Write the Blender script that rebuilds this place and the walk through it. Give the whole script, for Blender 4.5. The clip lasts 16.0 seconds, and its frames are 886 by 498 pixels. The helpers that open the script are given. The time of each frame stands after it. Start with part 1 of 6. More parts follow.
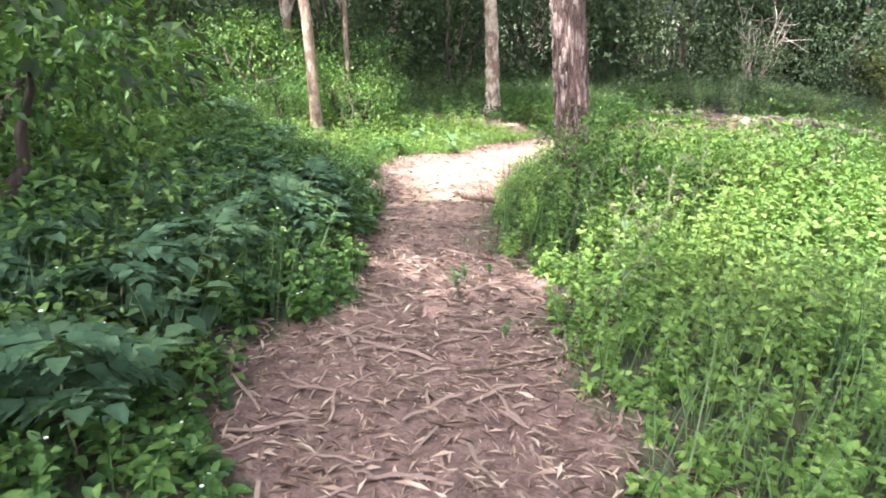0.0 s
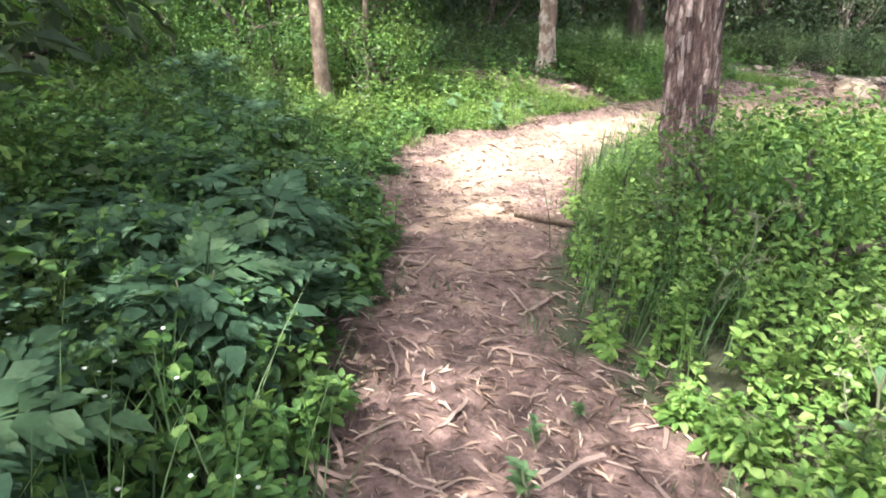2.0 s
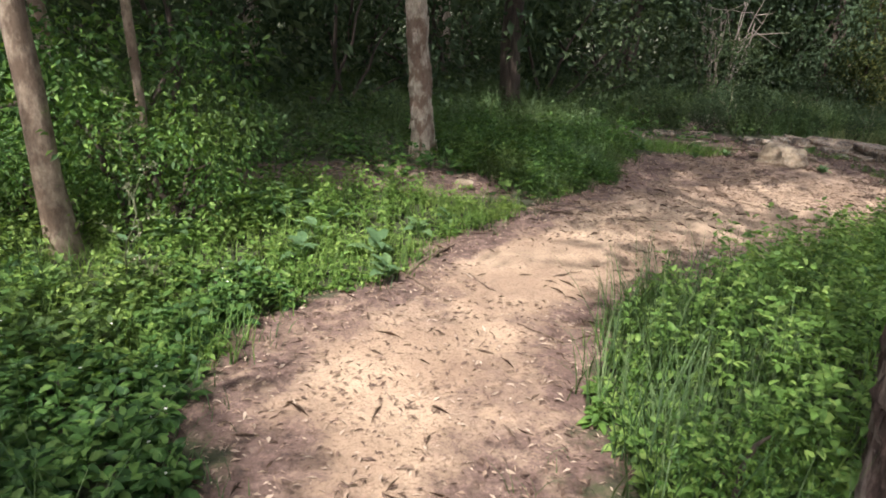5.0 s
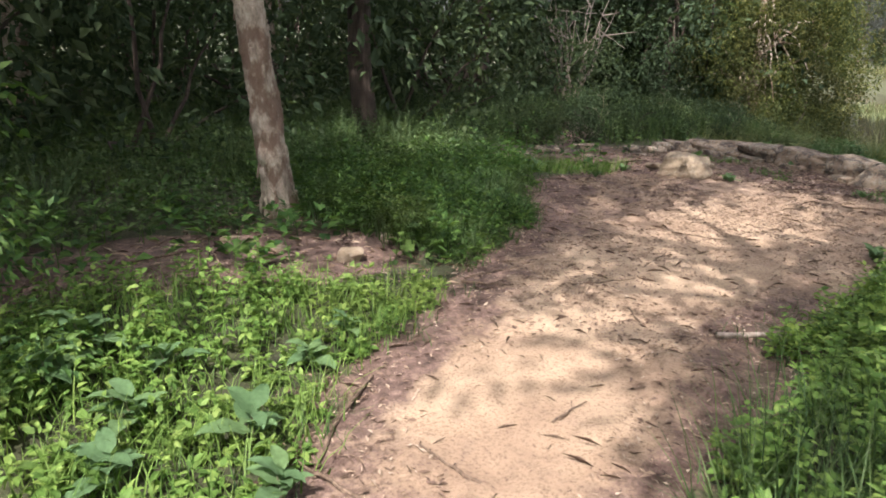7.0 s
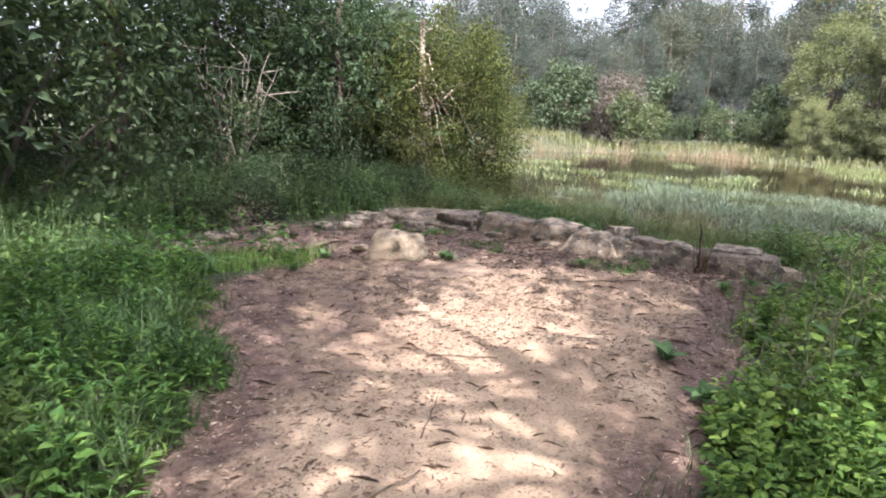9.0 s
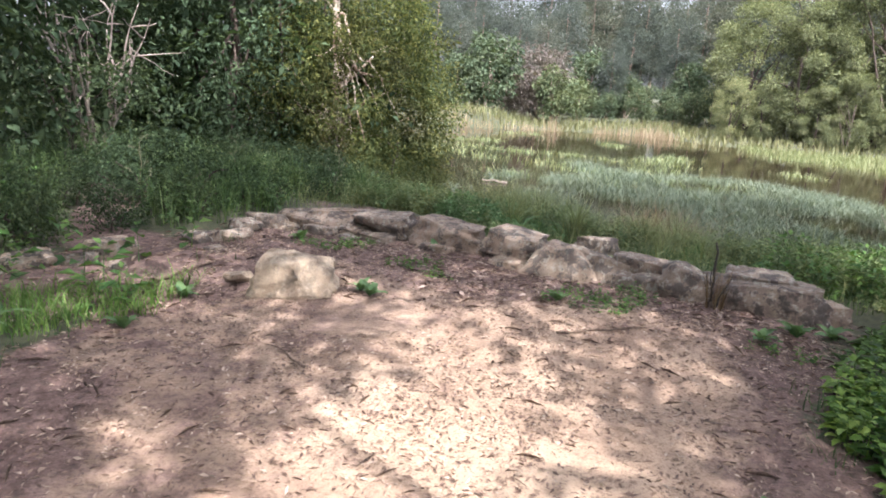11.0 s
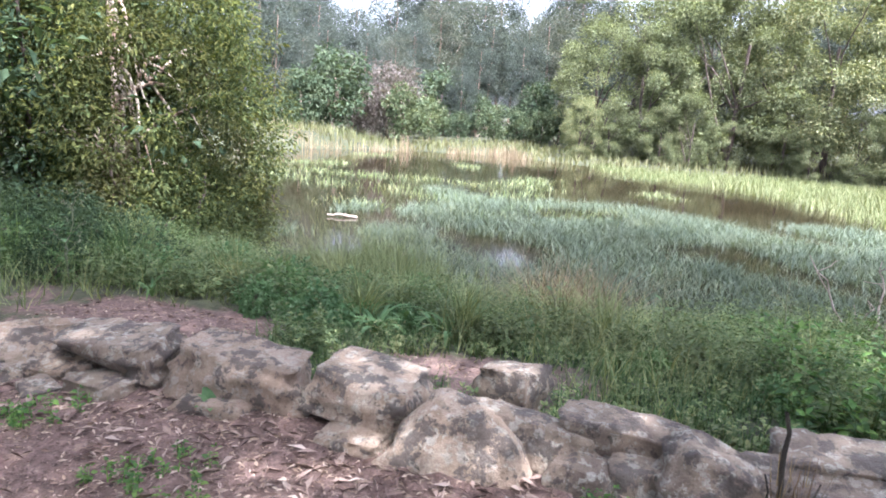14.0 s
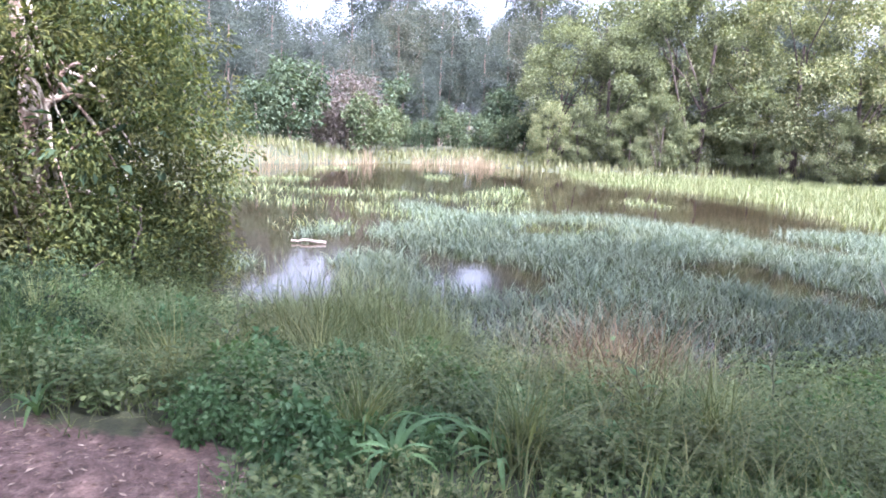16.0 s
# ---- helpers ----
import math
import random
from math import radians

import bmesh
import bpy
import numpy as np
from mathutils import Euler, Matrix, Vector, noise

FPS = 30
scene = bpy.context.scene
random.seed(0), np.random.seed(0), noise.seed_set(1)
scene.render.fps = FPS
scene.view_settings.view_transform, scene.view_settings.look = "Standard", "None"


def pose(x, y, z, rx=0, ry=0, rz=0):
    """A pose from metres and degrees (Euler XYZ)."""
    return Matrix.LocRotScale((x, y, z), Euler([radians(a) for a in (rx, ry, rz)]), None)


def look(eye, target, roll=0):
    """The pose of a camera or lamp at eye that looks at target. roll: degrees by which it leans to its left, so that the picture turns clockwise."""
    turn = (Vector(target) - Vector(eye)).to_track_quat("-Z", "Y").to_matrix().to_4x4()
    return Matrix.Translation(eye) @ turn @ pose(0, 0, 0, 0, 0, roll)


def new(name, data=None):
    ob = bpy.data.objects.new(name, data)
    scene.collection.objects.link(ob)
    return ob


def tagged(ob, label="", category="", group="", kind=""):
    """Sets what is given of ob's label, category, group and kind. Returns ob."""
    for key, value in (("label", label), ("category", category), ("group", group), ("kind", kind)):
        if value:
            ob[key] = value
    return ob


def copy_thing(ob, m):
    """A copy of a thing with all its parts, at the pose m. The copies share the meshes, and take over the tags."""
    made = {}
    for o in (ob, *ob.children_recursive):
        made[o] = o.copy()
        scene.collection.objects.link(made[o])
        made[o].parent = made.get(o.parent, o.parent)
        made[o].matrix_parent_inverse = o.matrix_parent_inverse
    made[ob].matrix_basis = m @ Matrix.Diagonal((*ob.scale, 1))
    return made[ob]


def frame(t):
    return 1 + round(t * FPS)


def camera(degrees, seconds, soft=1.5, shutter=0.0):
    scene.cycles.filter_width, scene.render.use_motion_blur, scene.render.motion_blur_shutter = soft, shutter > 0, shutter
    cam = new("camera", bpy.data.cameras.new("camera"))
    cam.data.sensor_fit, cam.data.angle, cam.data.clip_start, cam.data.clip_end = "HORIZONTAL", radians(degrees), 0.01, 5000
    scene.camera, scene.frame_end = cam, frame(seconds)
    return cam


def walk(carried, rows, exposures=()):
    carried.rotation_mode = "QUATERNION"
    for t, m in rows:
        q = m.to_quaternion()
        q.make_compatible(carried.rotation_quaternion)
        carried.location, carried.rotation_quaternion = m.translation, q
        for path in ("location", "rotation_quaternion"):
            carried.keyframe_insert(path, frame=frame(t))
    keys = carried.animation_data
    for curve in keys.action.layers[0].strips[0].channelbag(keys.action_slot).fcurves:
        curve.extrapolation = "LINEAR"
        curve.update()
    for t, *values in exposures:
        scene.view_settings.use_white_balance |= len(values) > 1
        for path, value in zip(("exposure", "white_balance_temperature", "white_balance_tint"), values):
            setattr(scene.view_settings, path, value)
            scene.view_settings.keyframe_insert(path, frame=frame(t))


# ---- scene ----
cam = camera(66.0, 16.0, soft=1.8, shutter=0.12)
METRES, EYE, TILT, LEAN, TURN = 17.0, 1.5, 0.0, 2.0, 0.0
ROWS = [
    (0.0, 0.0, 0.0, 0.0, 2.13, -20.22, -5.79),
    (0.5, 0.0013, 0.0359, -0.0024, 2.75, -19.58, -7.75),
    (1.0, 0.0, 0.0707, -0.005, 2.13, -21.38, -7.4),
    (1.5, -0.0011, 0.104, -0.0059, 5.9, -23.64, -7.7),
    (2.0, -0.0102, 0.1366, -0.0078, 5.19, -25.35, -6.42),
    (2.5, -0.016, 0.1735, -0.0112, 3.25, -23.52, -4.54),
    (3.0, -0.0222, 0.2101, -0.0145, -6.03, -21.01, -6.86),
    (3.5, -0.0223, 0.2416, -0.0168, -7.52, -18.65, -6.76),
    (6.0, -0.0265, 0.3934, -0.0274, -12.0, -19.73, -3.39),
    (6.5, -0.0254, 0.4247, -0.0295, -19.49, -17.15, -5.36),
    (7.0, -0.0233, 0.4529, -0.0293, -23.26, -17.03, -3.73),
    (7.5, -0.0113, 0.4829, -0.03, -23.31, -16.35, -2.93),
    (8.0, -0.0009, 0.5116, -0.0297, -36.09, -14.96, -3.31),
    (8.5, 0.0168, 0.5384, -0.032, -43.54, -10.71, -2.66),
    (9.0, 0.0353, 0.5639, -0.0323, -51.43, -10.19, -3.8),
    (9.5, 0.06, 0.5863, -0.0321, -56.55, -10.01, -6.33),
    (12.0, 0.192, 0.6721, -0.0301, -59.69, -13.54, -3.58),
    (12.5, 0.2203, 0.6834, -0.0286, -64.54, -13.73, -4.12),
    (13.0, 0.2471, 0.6974, -0.0272, -72.07, -12.23, -2.98),
    (13.5, 0.2746, 0.7064, -0.0282, -70.98, -10.08, -2.87),
    (14.0, 0.3009, 0.7214, -0.0287, -70.37, -9.32, -4.51),
    (14.5, 0.3245, 0.7364, -0.0279, -68.17, -10.41, -3.6),
    (15.0, 0.3456, 0.7505, -0.0261, -67.4, -10.28, -4.19),
    (15.5, 0.367, 0.7668, -0.0259, -70.55, -10.38, -2.57),
    (16.0, 0.3892, 0.7762, -0.0264, -73.86, -8.38, -2.89),
]
walk(cam, [(t, pose(0, 0, EYE, TILT, LEAN, TURN) @ pose(METRES * x, METRES * y, METRES * z, 90 + pitch, roll, yaw)) for t, x, y, z, yaw, pitch, roll in ROWS],
     exposures=[(0.0, 2.75, 6200, 14), (2.0, 2.35, 6200, 12), (3.0, 1.85, 6050, 9), (3.5, 1.35, 6050, 9), (6.0, 1.15, 6700, 12), (7.5, 1.5, 6450, 12), (8.0, 1.68, 6350, 12), (9.0, 1.85, 6150, 14), (12.0, 1.9, 6050, 15), (13.0, 2.28, 5850, 14), (14.0, 2.38, 5650, 16), (16.0, 2.5, 5400, 25)])

# ---- light: high sun behind the start of the path, clear sky ----
SUN_EL, SUN_AZ = 56.0, 224.0          # degrees; azimuth clockwise from +y
SUN_DIR = Vector((math.sin(radians(SUN_AZ)) * math.cos(radians(SUN_EL)), math.cos(radians(SUN_AZ)) * math.cos(radians(SUN_EL)), math.sin(radians(SUN_EL))))
world = bpy.data.worlds.new("sky")
scene.world = world
world.use_nodes = True
wn = world.node_tree
sky = wn.nodes.new("ShaderNodeTexSky")
sky.sky_type, sky.sun_disc = "NISHITA", False
sky.sun_elevation, sky.sun_rotation = radians(SUN_EL), radians(SUN_AZ)
sky.air_density, sky.dust_density = 0.6, 6.0
wn.nodes["Background"].inputs["Strength"].default_value = 0.15
haze = wn.nodes.new("ShaderNodeHueSaturation")       # a hazy, nearly white sky
haze.inputs["Saturation"].default_value, haze.inputs["Value"].default_value = 0.32, 1.5
wn.links.new(sky.outputs["Color"], haze.inputs["Color"])
wn.links.new(haze.outputs["Color"], wn.nodes["Background"].inputs["Color"])
sun = bpy.data.lights.new("sun", "SUN")
sun.energy, sun.angle, sun.color = 3.6, radians(0.53), (1.0, 0.94, 0.84)
sun_ob = new("sun", sun)
sun_ob.matrix_world = look(SUN_DIR * 60, (0, 0, 0))


# ---- materials ----
def mat_base(name):
    m = bpy.data.materials.new(name)
    m.use_nodes = True
    nt = m.node_tree
    return m, nt, nt.nodes["Principled BSDF"], nt.nodes["Material Output"]


def node(nt, kind, **inputs):
    n = nt.nodes.new(kind)
    for k, v in inputs.items():
        n.inputs[k.replace("_", " ")].default_value = v
    return n


def ramp(nt, source, stops):
    r = nt.nodes.new("ShaderNodeValToRGB")
    while len(r.color_ramp.elements) < len(stops):
        r.color_ramp.elements.new(0.5)
    for e, (p, c) in zip(r.color_ramp.elements, stops):
        e.position, e.color = p, (*c, 1)
    nt.links.new(source, r.inputs["Fac"])
    return r.outputs["Color"]


def mixed(nt, fac, a, b, blend="MIX"):
    n = nt.nodes.new("ShaderNodeMix")
    n.data_type, n.blend_type = "RGBA", blend
    for sock, v in ((n.inputs["Factor"], fac), (n.inputs["A"], a), (n.inputs["B"], b)):
        if isinstance(v, (int, float)):
            sock.default_value = v
        elif isinstance(v, tuple):
            sock.default_value = (*v, 1)
        else:
            nt.links.new(v, sock)
    return n.outputs["Result"]


def world_pos(nt, scale=(1, 1, 1)):
    g = nt.nodes.new("ShaderNodeNewGeometry")
    mp = nt.nodes.new("ShaderNodeMapping")
    mp.inputs["Scale"].default_value = scale
    nt.links.new(g.outputs["Position"], mp.inputs["Vector"])
    return mp.outputs["Vector"]


def noise_of(nt, vec, scale, detail=4.0, rough=0.6):
    n = node(nt, "ShaderNodeTexNoise", Scale=scale, Detail=detail, Roughness=rough)
    nt.links.new(vec, n.inputs["Vector"])
    return n.outputs["Fac"]


def bump(nt, bsdf, height, strength, dist):
    b = node(nt, "ShaderNodeBump", Strength=strength, Distance=dist)
    nt.links.new(height, b.inputs["Height"])
    nt.links.new(b.outputs["Normal"], bsdf.inputs["Normal"])


def leaf_material(name, dark, mid, light, rough=0.5, through_light=0.35, patch=0.35, patch_tone=(0.16, 0.15, 0.05), gloss=0.3):
    m, nt, bsdf, out = mat_base(name)
    g = nt.nodes.new("ShaderNodeNewGeometry")
    col = ramp(nt, g.outputs["Random Per Island"], [(0.0, dark), (0.55, mid), (1.0, light)])
    pos = world_pos(nt)
    big = noise_of(nt, pos, 0.9, 3)
    col = mixed(nt, ramp(nt, big, [(0.5, (0, 0, 0)), (0.75, (patch,) * 3)]), col, patch_tone)
    fine = noise_of(nt, pos, 60, 2)
    col = mixed(nt, 0.35, col, ramp(nt, fine, [(0.3, (0.35, 0.35, 0.35)), (0.7, (1, 1, 1))]), "MULTIPLY")
    oi = nt.nodes.new("ShaderNodeObjectInfo")
    col = mixed(nt, 1.0, col, ramp(nt, oi.outputs["Random"], [(0.0, (0.72, 0.74, 0.70)), (0.5, (0.95, 0.95, 0.95)), (1.0, (1.15, 1.06, 0.92))]), "MULTIPLY")
    nt.links.new(col, bsdf.inputs["Base Color"])
    bsdf.inputs["Roughness"].default_value = rough + 0.1
    bsdf.inputs["Specular IOR Level"].default_value = gloss
    tr = nt.nodes.new("ShaderNodeBsdfTranslucent")
    warm = mixed(nt, 1.0, col, (1.0, 1.0, 0.45), "MULTIPLY")
    nt.links.new(warm, tr.inputs["Color"])
    mx = nt.nodes.new("ShaderNodeMixShader")
    mx.inputs["Fac"].default_value = through_light
    nt.links.new(bsdf.outputs[0], mx.inputs[1])
    nt.links.new(tr.outputs[0], mx.inputs[2])
    nt.links.new(mx.outputs[0], out.inputs["Surface"])
    return m


def bark_material(name, deep, mid, pale, scale=(9, 9, 1.6), strength=0.8, blotch=None):
    m, nt, bsdf, out = mat_base(name)
    pos = world_pos(nt, scale)
    n1 = noise_of(nt, pos, 1.6, 6, 0.7)
    col = ramp(nt, n1, [(0.32, deep), (0.5, mid), (0.72, pale)])
    if blotch:
        n2 = noise_of(nt, world_pos(nt, (1, 1, 0.6)), 6.0, 4)
        col = mixed(nt, ramp(nt, n2, [(0.47, (0, 0, 0)), (0.56, (0.85,) * 3)]), col, blotch)
    n3 = noise_of(nt, world_pos(nt), 90, 3)
    col = mixed(nt, 0.4, col, ramp(nt, n3, [(0.3, (0.4, 0.4, 0.4)), (0.7, (1, 1, 1))]), "MULTIPLY")
    nt.links.new(col, bsdf.inputs["Base Color"])
    bsdf.inputs["Roughness"].default_value = 0.92
    bump(nt, bsdf, n1, strength, 0.03)
    return m


def stone_material(name, tones, lichen=0.6, weather=0.85):
    m, nt, bsdf, out = mat_base(name)
    pos = world_pos(nt)
    n1 = noise_of(nt, pos, 5.0, 6, 0.65)
    col = ramp(nt, n1, [(0.3, tones[0]), (0.5, tones[1]), (0.7, tones[2])])
    n2 = noise_of(nt, pos, 17.0, 5, 0.7)
    col = mixed(nt, ramp(nt, n2, [(0.54, (0, 0, 0)), (0.59, (lichen,) * 3)]), col, (0.50, 0.50, 0.45))
    discs = node(nt, "ShaderNodeTexVoronoi", Scale=9.0)
    nt.links.new(pos, discs.inputs["Vector"])
    rag = nt.nodes.new("ShaderNodeMath")
    rag.operation = "MULTIPLY_ADD"
    nt.links.new(n2, rag.inputs[0])
    rag.inputs[1].default_value = 0.45
    nt.links.new(discs.outputs["Distance"], rag.inputs[2])
    col = mixed(nt, ramp(nt, rag.outputs[0], [(0.40, (lichen,) * 3), (0.45, (0, 0, 0))]), col, (0.48, 0.48, 0.44))
    n4 = noise_of(nt, pos, 7.0, 7, 0.75)
    col = mixed(nt, ramp(nt, n4, [(0.50, (0, 0, 0)), (0.56, (weather,) * 3)]), col, (0.075, 0.064, 0.06))
    n3 = noise_of(nt, pos, 120, 4)
    col = mixed(nt, 0.5, col, ramp(nt, n3, [(0.3, (0.5, 0.5, 0.5)), (0.7, (1, 1, 1))]), "MULTIPLY")
    oi = nt.nodes.new("ShaderNodeObjectInfo")
    col = mixed(nt, 0.6, col, ramp(nt, oi.outputs["Random"], [(0.0, (0.5, 0.46, 0.45)), (1.0, (1, 1, 1))]), "MULTIPLY")
    nt.links.new(col, bsdf.inputs["Base Color"])
    bsdf.inputs["Roughness"].default_value = 0.9
    bump(nt, bsdf, n4, 1.0, 0.05)
    return m


def litter_material(name, tones):
    m, nt, bsdf, out = mat_base(name)
    g = nt.nodes.new("ShaderNodeNewGeometry")
    col = ramp(nt, g.outputs["Random Per Island"], [(0.0, tones[0]), (0.4, tones[1]), (0.75, tones[2]), (1.0, tones[3])])
    n3 = noise_of(nt, world_pos(nt), 70, 3)
    col = mixed(nt, 0.5, col, ramp(nt, n3, [(0.3, (0.5, 0.5, 0.5)), (0.7, (1, 1, 1))]), "MULTIPLY")
    nt.links.new(col, bsdf.inputs["Base Color"])
    bsdf.inputs["Roughness"].default_value = 0.75
    return m


def ground_material():
    m, nt, bsdf, out = mat_base("forest_ground")
    pos = world_pos(nt)
    at = nt.nodes.new("ShaderNodeAttribute")
    at.attribute_name = "bare"
    lt = nt.nodes.new("ShaderNodeAttribute")
    lt.attribute_name = "litter"
    n1 = noise_of(nt, pos, 1.3, 6, 0.65)
    sand = ramp(nt, n1, [(0.3, (0.22, 0.15, 0.11)), (0.5, (0.33, 0.24, 0.175)), (0.7, (0.46, 0.35, 0.26))])
    n2 = noise_of(nt, pos, 14, 6, 0.75)
    dirt = ramp(nt, n2, [(0.35, (0.058, 0.036, 0.032)), (0.52, (0.13, 0.083, 0.072)), (0.68, (0.23, 0.162, 0.138))])
    edge = nt.nodes.new("ShaderNodeMath")
    edge.operation = "ADD"
    nt.links.new(lt.outputs["Fac"], edge.inputs[0])
    n2b = noise_of(nt, pos, 3.2, 7, 0.75)
    nt.links.new(n2b, edge.inputs[1])
    track = mixed(nt, ramp(nt, edge.outputs[0], [(0.58, (0, 0, 0)), (0.84, (1, 1, 1))]), sand, dirt)
    crumbs = noise_of(nt, pos, 55, 4, 0.8)
    track = mixed(nt, 0.75, track, ramp(nt, crumbs, [(0.36, (0.3, 0.24, 0.22)), (0.49, (0.92, 0.9, 0.89)), (0.7, (1.0, 1.0, 1.0))]), "MULTIPLY")
    soil = ramp(nt, n2, [(0.35, (0.02, 0.022, 0.012)), (0.55, (0.045, 0.05, 0.022)), (0.75, (0.075, 0.085, 0.035))])
    add = nt.nodes.new("ShaderNodeMath")
    add.operation = "ADD"
    nt.links.new(at.outputs["Fac"], add.inputs[0])
    n5 = noise_of(nt, pos, 5, 5, 0.7)
    nt.links.new(n5, add.inputs[1])
    col = mixed(nt, ramp(nt, add.outputs[0], [(0.85, (0, 0, 0)), (1.05, (1, 1, 1))]), soil, track)
    nt.links.new(col, bsdf.inputs["Base Color"])
    bsdf.inputs["Roughness"].default_value = 0.95
    bump(nt, bsdf, n2, 0.5, 0.03)
    return m


def water_material():
    m, nt, bsdf, out = mat_base("pond_water")
    bsdf.inputs["Base Color"].default_value = (0.022, 0.017, 0.010, 1)
    bsdf.inputs["Roughness"].default_value = 0.04
    bsdf.inputs["IOR"].default_value = 1.33
    n = noise_of(nt, world_pos(nt, (1, 1, 1)), 3.0, 3)
    bump(nt, bsdf, n, 0.08, 0.02)
    return m


M_GROUND = ground_material()
M_WATER = water_material()
M_HERB = leaf_material("herb_leaf", (0.037, 0.095, 0.032), (0.079, 0.180, 0.043), (0.158, 0.275, 0.072))
M_HERB_LUSH = leaf_material("lush_herb_leaf", (0.074, 0.152, 0.036), (0.137, 0.257, 0.058), (0.242, 0.361, 0.102), patch=0.25, patch_tone=(0.26, 0.25, 0.07))
M_LOBED = leaf_material("lobed_leaf", (0.048, 0.105, 0.06), (0.08, 0.155, 0.09), (0.13, 0.22, 0.135), rough=0.6, gloss=0.15, patch=0.0)
M_BROAD = leaf_material("broad_leaf", (0.074, 0.152, 0.072), (0.116, 0.209, 0.102), (0.179, 0.285, 0.160), rough=0.6, gloss=0.18, patch=0.0)
M_GRASS = leaf_material("grass_blade", (0.037, 0.081, 0.032), (0.074, 0.142, 0.058), (0.137, 0.209, 0.102), patch=0.3, patch_tone=(0.15, 0.16, 0.06))
M_SEDGE = leaf_material("sedge_blade", (0.10, 0.145, 0.075), (0.17, 0.22, 0.11), (0.29, 0.33, 0.17), patch=0.5, patch_tone=(0.25, 0.22, 0.12))
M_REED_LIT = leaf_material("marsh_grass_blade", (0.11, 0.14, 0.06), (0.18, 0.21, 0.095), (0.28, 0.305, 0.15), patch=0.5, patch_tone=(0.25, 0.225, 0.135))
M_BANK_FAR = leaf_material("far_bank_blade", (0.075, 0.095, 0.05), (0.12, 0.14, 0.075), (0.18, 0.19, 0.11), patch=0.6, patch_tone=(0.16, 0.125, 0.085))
M_REED_DRY = leaf_material("dry_reed_blade", (0.20, 0.15, 0.105), (0.32, 0.245, 0.17), (0.45, 0.36, 0.26), patch=0.3, patch_tone=(0.2, 0.19, 0.11))
M_GUM = leaf_material("gum_leaf", (0.042, 0.071, 0.043), (0.079, 0.109, 0.065), (0.137, 0.171, 0.116), through_light=0.3, patch=0.0, gloss=0.15)
M_BUSH = leaf_material("bush_leaf", (0.045, 0.068, 0.036), (0.08, 0.108, 0.048), (0.165, 0.188, 0.072), rough=0.75, gloss=0.08, through_light=0.4, patch=0.55, patch_tone=(0.085, 0.068, 0.045))
M_WATTLE = leaf_material("wattle_leaf", (0.10, 0.125, 0.08), (0.19, 0.215, 0.128), (0.30, 0.315, 0.185), rough=0.9, gloss=0.03, through_light=0.4, patch=0.4, patch_tone=(0.27, 0.26, 0.16))
# distance haze is put into the gum leaf colour as a blue-grey cast
M_HAZED_GUM = leaf_material("hazed_gum_leaf", (0.068, 0.086, 0.082), (0.10, 0.12, 0.116), (0.15, 0.17, 0.166), rough=0.85, gloss=0.04, patch=0.4, patch_tone=(0.12, 0.118, 0.115))
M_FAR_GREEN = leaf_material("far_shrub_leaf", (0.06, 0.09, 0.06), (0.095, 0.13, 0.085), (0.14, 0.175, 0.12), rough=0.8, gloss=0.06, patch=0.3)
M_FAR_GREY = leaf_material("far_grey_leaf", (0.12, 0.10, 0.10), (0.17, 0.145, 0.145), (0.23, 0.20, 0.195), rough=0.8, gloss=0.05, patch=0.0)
M_WOODS = leaf_material("understorey_leaf", (0.042, 0.068, 0.044), (0.070, 0.108, 0.066), (0.108, 0.152, 0.088), rough=0.8, gloss=0.06, through_light=0.35, patch=0.0)
M_STEM = leaf_material("green_stem", (0.105, 0.123, 0.072), (0.158, 0.171, 0.102), (0.210, 0.209, 0.145), through_light=0.05, patch=0.0)
M_BARK_RED = bark_material("furrowed_red_bark", (0.022, 0.012, 0.011), (0.088, 0.050, 0.043), (0.27, 0.20, 0.18), scale=(26, 26, 6), strength=1.0)
M_BARK_PLATE = bark_material("pale_bark_plate", (0.10, 0.068, 0.06), (0.20, 0.15, 0.135), (0.38, 0.32, 0.30), scale=(26, 26, 8), strength=0.8)
M_BARK_PALE = bark_material("pale_peeling_bark", (0.22, 0.175, 0.14), (0.42, 0.35, 0.285), (0.60, 0.54, 0.46), scale=(13, 13, 7), strength=0.8, blotch=(0.17, 0.105, 0.075))
M_BARK_TAN = bark_material("mottled_tan_bark", (0.11, 0.08, 0.06), (0.24, 0.18, 0.135), (0.40, 0.33, 0.26), scale=(12, 12, 5), strength=0.7, blotch=(0.10, 0.065, 0.045))
M_BARK_DARK = bark_material("dark_bark", (0.025, 0.018, 0.015), (0.06, 0.042, 0.034), (0.12, 0.09, 0.075), scale=(12, 12, 2))
M_DEADWOOD = bark_material("bleached_dead_wood", (0.16, 0.125, 0.105), (0.29, 0.24, 0.21), (0.44, 0.38, 0.34), scale=(16, 16, 3), strength=0.3)
M_STICK = bark_material("fallen_stick_bark", (0.06, 0.04, 0.03), (0.14, 0.095, 0.07), (0.27, 0.2, 0.15), scale=(30, 30, 30), strength=0.3)
M_CHAR = bark_material("charred_wood", (0.012, 0.011, 0.010), (0.04, 0.032, 0.026), (0.10, 0.08, 0.06), scale=(25, 25, 4))
M_STONE = stone_material("lichened_sandstone", ((0.14, 0.105, 0.085), (0.25, 0.195, 0.155), (0.38, 0.31, 0.24)), lichen=0.5)
M_STONE_TAN = stone_material("weathered_tan_sandstone", ((0.20, 0.145, 0.105), (0.34, 0.26, 0.20), (0.46, 0.38, 0.31)), lichen=0.4)
